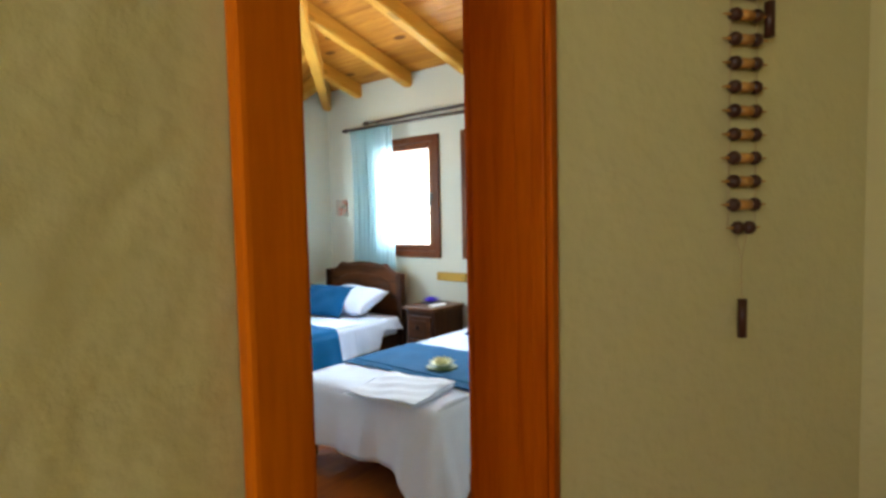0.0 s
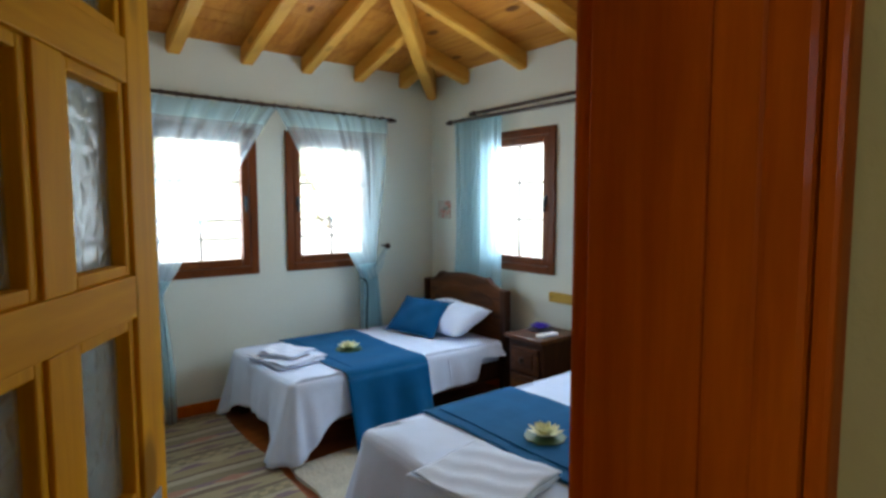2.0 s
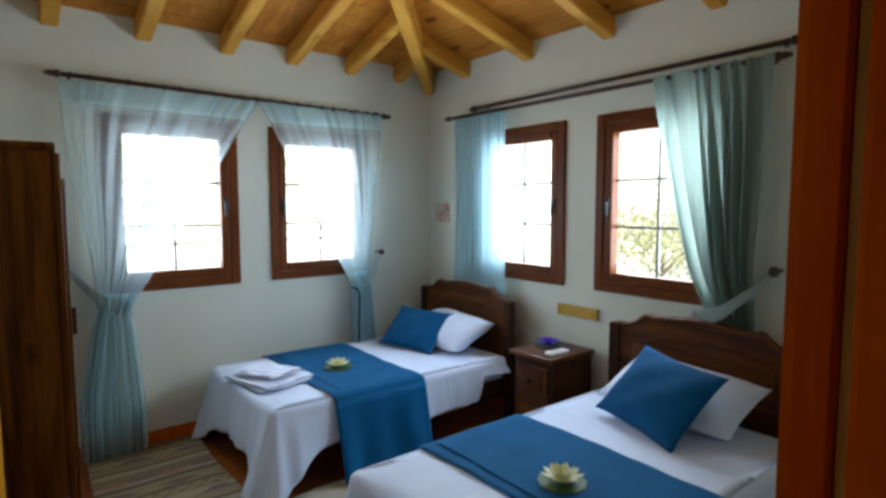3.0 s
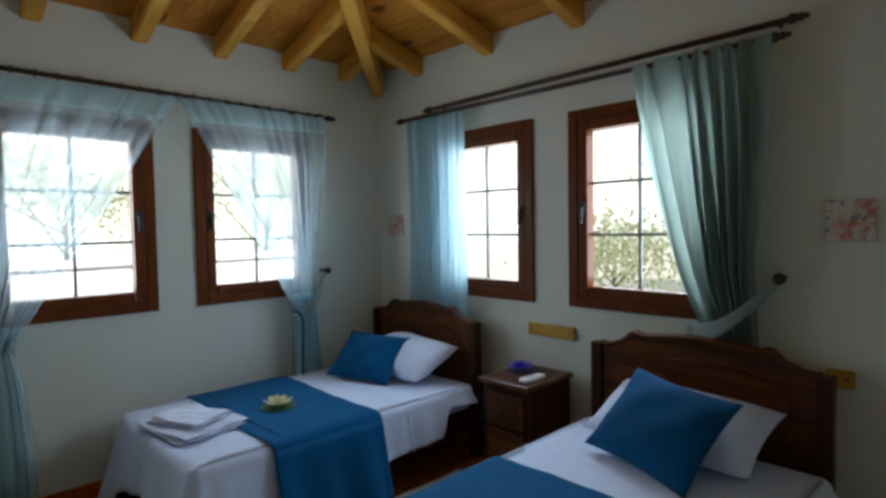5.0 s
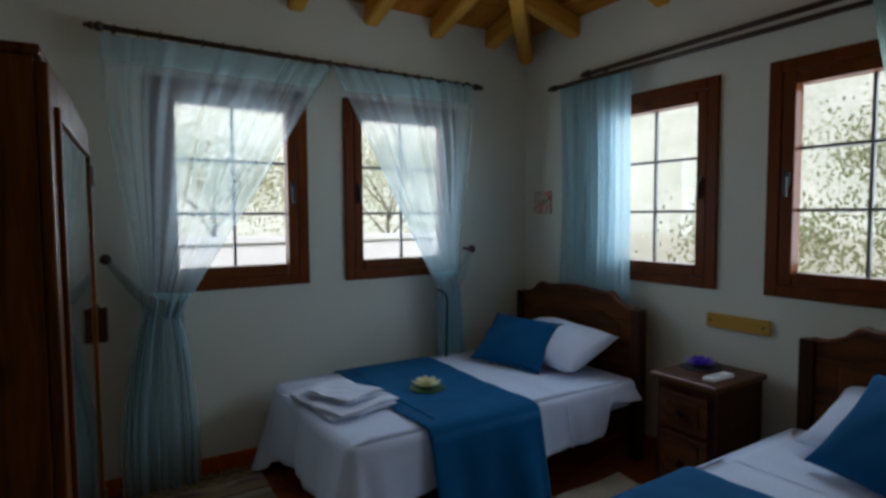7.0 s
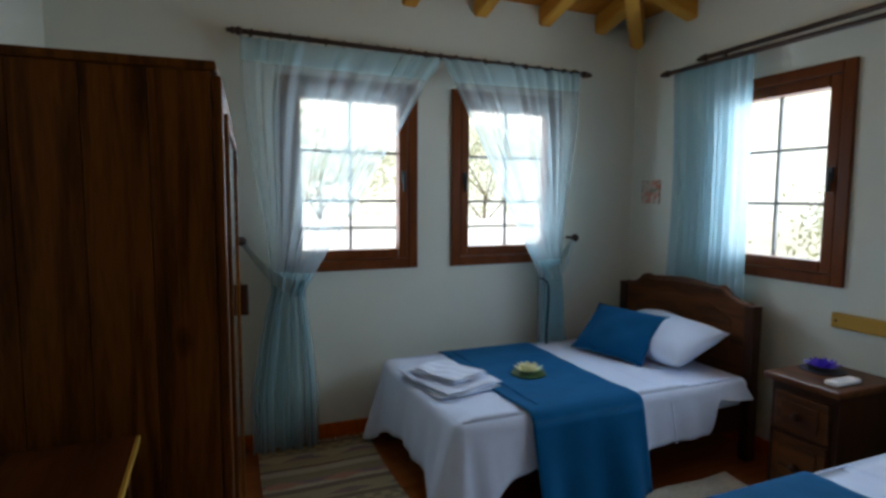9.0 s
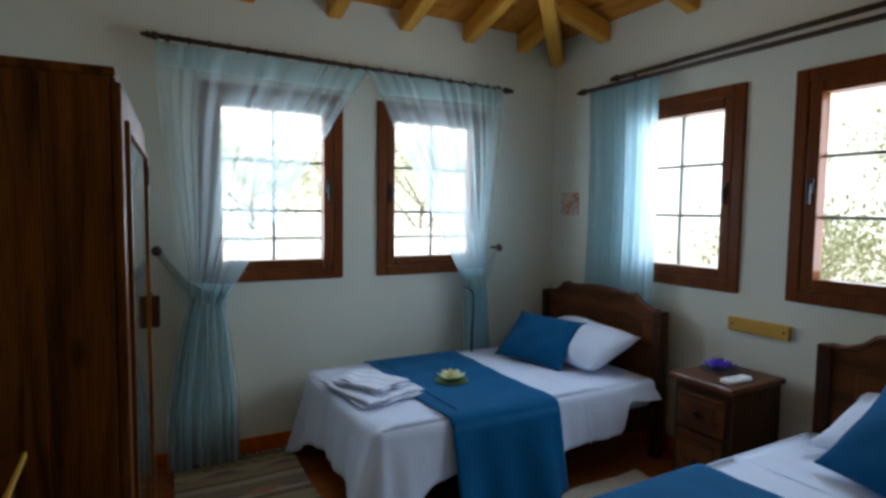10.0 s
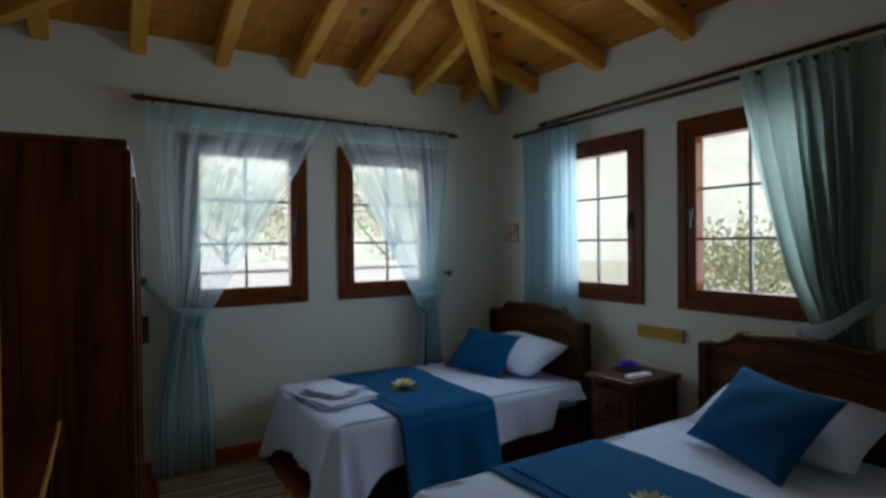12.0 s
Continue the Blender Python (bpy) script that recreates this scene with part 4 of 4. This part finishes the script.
def wardrobe():
    t = thing("wardrobe", "tall knotty dark-stained pine wardrobe with mirror door", "wardrobe")
    x0, x1, y0, y1, h = 0.70, 1.66, RY + 0.035, -2.617, 1.60
    n = 5
    for k in range(n):
        a, b = y0 + (y1 - y0) * k / n, y0 + (y1 - y0) * (k + 1) / n
        part("side_board", box(x1 - 0.024, x1, a + 0.0008, b - 0.0008, 0.0, h - 0.022, 0.0015), WARD, t)
    part("side_panel", box(x0, x0 + 0.022, y0, y1, 0.0, h - 0.022, 0.003), WARD, t)
    part("back_panel", box(x0 + 0.023, x1 - 0.025, y0, y0 + 0.012, 0.02, h - 0.022), WARD, t)
    part("top_panel", box(x0 - 0.008, x1 + 0.004, y0, y1 + 0.012, h - 0.021, h, 0.005), WARD, t)
    part("plinth", box(x0 + 0.023, x1 - 0.025, y1 - 0.03, y1 - 0.008, 0.0, 0.08, 0.003), WARD, t)
    d = part("door", box(x0 + 0.004, x1 - 0.004, y1 + 0.001, y1 + 0.022, 0.085, h - 0.03, 0.004), WARD, t)
    part("mirror", box(x0 + 0.09, x1 - 0.09, y1 + 0.0205, y1 + 0.0245, 0.17, h - 0.12, 0.001), MIRROR, d, "tall door mirror")
    for q0, q1, s0, s1 in ((x0 + 0.075, x0 + 0.095, 0.15, h - 0.10), (x1 - 0.095, x1 - 0.075, 0.15, h - 0.10), (x0 + 0.095, x1 - 0.095, h - 0.125, h - 0.10), (x0 + 0.095, x1 - 0.095, 0.15, 0.175)):
        part("moulding", box(q0, q1, y1 + 0.0215, y1 + 0.032, s0, s1, 0.004), WARD, d)
    for z in (0.30, 0.95, 1.42):
        part("hinge", box(x0 - 0.004, x0 + 0.016, y1 + 0.018, y1 + 0.034, z - 0.035, z + 0.035, 0.003), IRON, d)
    part("handle", box(x0 + 0.035, x0 + 0.06, y1 + 0.022, y1 + 0.06, 0.86, 0.98, 0.008), DARK, d)
    t.matrix_world = pose(x1, y1, 0, 0, 0, -3.7) @ pose(-x1, -y1, 0)
    return t


wardrobe()


def desk():
    t = thing("desk", "dark stained wooden desk with pale edged top beside the wardrobe", "desk")
    x0, x1, y0, y1, h = 1.72, 2.42, RY + 0.02, -2.76, 0.82
    part("top", box(x0, x1, y0, y1 - 0.02, h - 0.028, h, 0.004), DARK_X, t)
    part("edge_strip", box(x0, x1, y1 - 0.0195, y1 - 0.012, h - 0.012, h + 0.001, 0.002), OCHRE, t, "thin pale front edge")
    for x in (x0 + 0.02, x1 - 0.065):
        for y in (y0 + 0.02, y1 - 0.075):
            part("leg", box(x, x + 0.045, y, y + 0.045, 0, h - 0.029, 0.004), DARK, t)
    part("apron", box(x0 + 0.066, x1 - 0.066, y1 - 0.06, y1 - 0.04, h - 0.13, h - 0.03, 0.003), DARK_X, t)
    return t


desk()


# ---- desk chair ----
def desk_chair():
    t = thing("desk_chair", "dark wooden desk chair with a lilac cloth over its back", "chair")
    LILAC = cloth("lilac cloth", (0.42, 0.25, 0.62))
    x0, x1, yb, yf = 1.80, 2.06, -2.66, -3.00
    part("seat", box(x0, x1, yf, yb + 0.0, 0.43, 0.46, 0.01), DARK_X, t)
    for x in (x0, x1 - 0.035):
        part("leg", box(x, x + 0.035, yf, yf + 0.035, 0, 0.429, 0.004), DARK, t)
        part("back_post", box(x, x + 0.035, yb + 0.001, yb + 0.034, 0, 0.585, 0.004), DARK, t)
    part("backrest", box(x0 + 0.036, x1 - 0.036, yb + 0.006, yb + 0.028, 0.49, 0.58, 0.004), DARK_X, t)
    prof = [(-0.03, 0.48), (-0.022, 0.56), (-0.016, 0.585), (0.0, 0.60), (0.034, 0.60), (0.05, 0.585), (0.058, 0.53), (0.066, 0.42)]
    def f(u, v):
        dy, z = prof[round(v * 7)]
        return (x0 - 0.012 + (x1 - x0 + 0.024) * u, yb + dy + 0.004 * math.sin(9 * u), z)
    part("cover", thicken(sheet(f, 16, 7), 0.004), LILAC, t, "lilac cloth cover", True)
    return t


desk_chair()


# ---- rugs ----
def kilim_material():
    m, n, l, p = material("striped kilim")
    co, sep = n.new("ShaderNodeTexCoord"), n.new("ShaderNodeSeparateXYZ")
    l.new(co.outputs["Object"], sep.inputs[0])
    wob = noise_tex(n, l, co.outputs["Object"], 40, 2)
    ad = n.new("ShaderNodeMath")
    ad.operation = 'MULTIPLY_ADD'
    ad.inputs[1].default_value = 0.012
    l.new(wob, ad.inputs[0])
    l.new(sep.outputs["X"], ad.inputs[2])
    mo = n.new("ShaderNodeMath")
    mo.operation = 'FRACT'
    sc = n.new("ShaderNodeMath")
    sc.operation = 'MULTIPLY'
    sc.inputs[1].default_value = 1 / 0.58
    l.new(ad.outputs[0], sc.inputs[0])
    l.new(sc.outputs[0], mo.inputs[0])
    sand, olive, brown, plum, cream = (0.34, 0.28, 0.14), (0.20, 0.17, 0.09), (0.10, 0.05, 0.035), (0.17, 0.09, 0.15), (0.46, 0.40, 0.28)
    r = n.new("ShaderNodeValToRGB")
    r.color_ramp.interpolation = 'CONSTANT'
    stops = [(0, sand), (0.16, brown), (0.20, olive), (0.34, cream), (0.38, plum), (0.46, sand), (0.58, brown), (0.62, cream), (0.70, olive), (0.82, plum), (0.88, cream), (0.93, brown)]
    while len(r.color_ramp.elements) < len(stops):
        r.color_ramp.elements.new(0.5)
    for e, (q, c) in zip(r.color_ramp.elements, stops):
        e.position, e.color = q, (*c, 1)
    l.new(mo.outputs[0], r.inputs["Fac"])
    ch = n.new("ShaderNodeTexChecker")
    ch.inputs["Scale"].default_value = 26
    l.new(co.outputs["Object"], ch.inputs["Vector"])
    band = n.new("ShaderNodeMath")
    band.operation = 'COMPARE'
    band.inputs[1].default_value, band.inputs[2].default_value = 0.27, 0.05
    l.new(mo.outputs[0], band.inputs[0])
    pat = n.new("ShaderNodeMath")
    pat.operation = 'MULTIPLY'
    l.new(band.outputs[0], pat.inputs[0])
    l.new(ch.outputs["Fac"], pat.inputs[1])
    fine = noise_tex(n, l, co.outputs["Object"], 300, 2)
    c = mix(n, l, pat.outputs[0], r.outputs["Color"], (0.42, 0.33, 0.16))
    # pointed lozenges along the dark bands

    def calc(kind, a, b2):
        q = n.new("ShaderNodeMath")
        q.operation = kind
        for sock, val in zip(q.inputs, (a, b2)):
            if isinstance(val, (int, float)):
                sock.default_value = val
            elif val is not None:
                l.new(val, sock)
        return q.outputs[0]

    tri = calc('ABSOLUTE', calc('SUBTRACT', calc('FRACT', calc('MULTIPLY', sep.outputs["Y"], 3.6), None), 0.5), None)
    for centre, half, colour in ((0.40, 0.075, (0.48, 0.40, 0.22)), (0.86, 0.06, (0.42, 0.16, 0.10)), (0.10, 0.05, (0.16, 0.08, 0.10))):
        dist = calc('ABSOLUTE', calc('SUBTRACT', mo.outputs[0], centre), None)
        edge = calc('SUBTRACT', half, calc('MULTIPLY', tri, half * 2.6))
        c = mix(n, l, calc('GREATER_THAN', edge, dist), c, colour)
    c = mix(n, l, 0.35, c, ramp(n, l, fine, [(0.3, (0.08, 0.06, 0.04)), (0.7, (0.5, 0.44, 0.3))]))
    l.new(c, p.inputs["Base Color"])
    p.inputs["Roughness"].default_value = 0.95
    bump(n, l, p, fine, 0.5, 0.004)
    return m


def rug(name, x0, x1, y0, y1, mat, label, pile, z=0.0, fringe=None):
    t = thing(name, label, "rug")
    def f(u, v):
        e = 0.012 * math.sin(11 * u + 2) + 0.010 * math.sin(23 * v)
        return (x0 + (x1 - x0) * u + e * 0.6, y0 + (y1 - y0) * v + e * 0.6, z + pile + 0.002 * math.sin(9 * u + 7 * v))
    bm = sheet(f, 40, 40)
    bmesh.ops.recalc_face_normals(bm, faces=bm.faces)
    thicken(bm, pile)
    part("woven_body", bm, mat, t, smooth=False)
    if fringe:
        bm = bmesh.new()
        rnd = random.Random(9)
        for k in range(60):
            yy = y0 + (y1 - y0) * (k + 0.5) / 60
            for xx, s in ((x0, -1), (x1, 1)):
                tube((xx, yy, z + 0.006), (xx + s * rnd.uniform(0.03, 0.05), yy + rnd.uniform(-0.01, 0.01), z + 0.004), 0.002, 5, bm=bm)
        tagged(part("fringe", bm, fringe, t), kind="stuff")
    return t


rug("kilim_rug", 0.08, 1.75, -2.44, -1.86, kilim_material(), "striped olive, plum and sand woven kilim rug", 0.008, fringe=RUGW)
rug("wool_rug", 1.15, 1.70, -1.82, -0.40, RUGW, "cream shaggy wool rug between the beds", 0.022)


# ---- bead string on the hall wall ----
def bead_string():
    t = thing("bead_string", "hanging string of dark wooden beads and orange tubes", "wall hanging")
    BEAD = plain("dark acorn bead", (0.06, 0.018, 0.010), 0.35)
    TUBE = plain("orange wooden tube", (0.50, 0.24, 0.05), 0.4)
    CORD = plain("jute cord", (0.55, 0.44, 0.24), 0.9)
    for k in range(13):
        z = 0.34 + k * 0.0385
        for x in (-0.021, 0.021):
            if k == 0:
                x *= 0.55
            bd = part("bead", ball((x, 0, z), 0.0115), BEAD, t, smooth=True)
            part("tip", tube((x * 1.2, 0, z), (x * 1.2 + (0.02 if x > 0 else -0.02), 0, z), 0.004, 8, 0.001), TUBE, bd)
        if k:
            part("tube", tube((-0.012, 0, z), (0.012, 0, z), 0.0085, 12), TUBE, t, smooth=True)
    for x in (-0.027, 0.027):
        part("cord", tube((x, 0.004, 0.34), (x, 0.004, 0.86), 0.0012, 6), CORD, t)
        part("cord", tube((x * 0.5, 0.004, 0.34), (0, 0.004, 0.285), 0.0012, 6), CORD, t)
    part("cord", tube((0, 0.004, 0.285), (0, 0.002, 0.22), 0.0012, 6), CORD, t)
    part("end_stick", tube((0, 0, 0.155), (0, 0, 0.22), 0.0075, 12), BEAD, t, smooth=True)
    part("side_stick", tube((0.048, 0, 0.655), (0.048, 0, 0.712), 0.0085, 12), BEAD, t, smooth=True)
    part("nail", tube((0, -0.004, 0.86), (0, 0.02, 0.86), 0.003, 8), IRON, t)
    return t


bs = bead_string()
bs.matrix_world = pose(4.02, -2.06, 0.75, 0, 0, 55) @ Matrix.Scale(1.40, 4)


# ---- outdoors ----
def ground_material():
    m, n, l, p = material("dry grass ground")
    v = mapped(n, l)
    f, g = noise_tex(n, l, v, 0.6, 4), noise_tex(n, l, v, 14, 4)
    c = mix(n, l, 0.5, ramp(n, l, f, [(0.35, (0.42, 0.42, 0.28)), (0.65, (0.62, 0.58, 0.46))]), ramp(n, l, g, [(0.3, (0.40, 0.40, 0.26)), (0.7, (0.62, 0.58, 0.48))]))
    l.new(c, p.inputs["Base Color"])
    p.inputs["Roughness"].default_value = 0.95
    return m


GROUND = ground_material()
tagged(put("ground", box(-600, 600, -600, 600, -1.0, -0.45), GROUND), "dry grassy garden ground", "ground", kind="structure")
LEAF = sheer("green leaves", (0.46, 0.48, 0.28), 0.0)
BARK = plain("grey bark", (0.16, 0.12, 0.085), 0.9, 0, 0.3)


def tree(name, label, x, y, h, spread, n, seed, trunk=0.09, base=-0.45):
    rnd = random.Random(seed)
    t = thing(name, label, "tree", group="garden trees")
    bm = tube((0, 0, 0), (0.05, 0.02, h * 0.45), trunk, 10, trunk * 0.6)
    tips = []
    for k in range(7):
        a = 2 * math.pi * k / 7 + rnd.uniform(-0.3, 0.3)
        z0 = h * rnd.uniform(0.18, 0.45)
        tip = (math.cos(a) * spread * rnd.uniform(0.5, 0.8), math.sin(a) * spread * rnd.uniform(0.5, 0.8), h * rnd.uniform(0.5, 0.95))
        tube((0.03, 0.01, z0), tip, trunk * 0.4, 7, trunk * 0.12, bm=bm)
        tips.append(tip)
    part("trunk", bm, BARK, t)
    vs, fs = [], []
    blobs = tips + [(0, 0, h * 0.8)] + [(rnd.uniform(-1, 1) * spread * 0.7, rnd.uniform(-1, 1) * spread * 0.7, h * rnd.uniform(0.25, 0.9)) for _ in range(8)]
    for k in range(n):
        c = rnd.choice(blobs)
        d = Vector((rnd.gauss(0, 1), rnd.gauss(0, 1), rnd.gauss(0, 0.8))) * spread * 0.26
        p = Vector(c) + d
        s = rnd.uniform(0.035, 0.075)
        q = Euler((rnd.uniform(0, 6), rnd.uniform(0, 6), rnd.uniform(0, 6))).to_matrix()
        b = len(vs)
        for e in ((-s, 0, 0), (0, -s * 0.5, 0.012), (s, 0, 0), (0, s * 0.5, 0.012)):
            vs.append(p + q @ Vector(e))
        fs.append((b, b + 1, b + 2, b + 3))
    me = bpy.data.meshes.new("crown")
    me.from_pydata([tuple(v) for v in vs], [], fs)
    me.materials.append(LEAF)
    cr = new("crown", me)
    cr.parent = t
    cr["kind"] = "stuff"
    t.location = (x, y, base)
    return t


tree("tree", "leafy green garden tree seen through the window", 3.4, 10.5, 4.0, 2.2, 7000, 1)
tree("tree", "leafy green garden tree beyond the windows", -1.0, 12.0, 4.8, 2.4, 7000, 2)
tree("tree", "leafy green garden tree beyond the windows", -16.0, 7.0, 4.6, 2.8, 7000, 3)
tree("tree", "leafy green garden tree beyond the windows", -17.0, 1.0, 5.0, 3.0, 7000, 4)
tree("bush", "green garden bush by the wall", 0.6, 7.6, 2.1, 1.5, 2600, 5, 0.04)
tree("bush", "green garden bush by the wall", 3.6, 7.2, 2.2, 1.6, 2600, 6, 0.04)
tree("bush", "green garden bush by the wall", -2.6, 8.0, 2.0, 1.5, 2600, 7, 0.04)


def hillside():
    """A pale wooded slope that rises behind the garden on two sides, haze painted into its colour."""
    m, n, l, p = material("hillside with painted haze")
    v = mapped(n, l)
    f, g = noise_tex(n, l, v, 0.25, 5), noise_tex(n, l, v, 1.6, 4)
    # the pale ramps put distance haze into the slope's base colour
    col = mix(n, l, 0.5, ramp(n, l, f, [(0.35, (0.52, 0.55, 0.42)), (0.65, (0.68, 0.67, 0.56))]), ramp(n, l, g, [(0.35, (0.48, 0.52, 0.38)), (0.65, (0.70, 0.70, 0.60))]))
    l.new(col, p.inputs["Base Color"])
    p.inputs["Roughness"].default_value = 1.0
    def s(u, w):
        a = radians(-60 + 220 * u)
        d = 45 + 70 * w
        z = -1 + 55 * smoothstep(0, 1, w) + 4 * math.sin(9 * u) * w + 1.5 * noise.noise((u * 30, w * 8, 0))
        return (-math.sin(a) * d, math.cos(a) * d, z)
    tagged(put("backdrop", sheet(s, 90, 24), m, smooth=True), "wooded hillside behind the garden, pale haze painted in", "hillside", kind="structure")


hillside()
CONC = plaster("pale render", (0.72, 0.72, 0.69))
bm = box(-3.7, -3.5, -9, 4.0, -0.45, 0.98, 0.01)
box(-3.74, -3.46, -9, 4.0, 0.98, 1.05, 0.01, bm=bm)
tagged(put("garden_wall", bm, CONC), "low pale rendered garden wall with coping", "garden wall", kind="structure")


# ---- floor boards ----
def floor_board_mesh():
    bm = box(-0.0485, 0.0485, RY, 0.0, -0.0175, 0.0)
    me = bpy.data.meshes.new("board")
    bm.to_mesh(me)
    bm.free()
    me.materials.append(FLOORW)
    return me


board_me = floor_board_mesh()
for k in range(36):
    bd = new("board", board_me)
    bd.parent = floor
    bd.location = (0.05 + 0.098 * k, 0, -0.0004 * (k % 3))
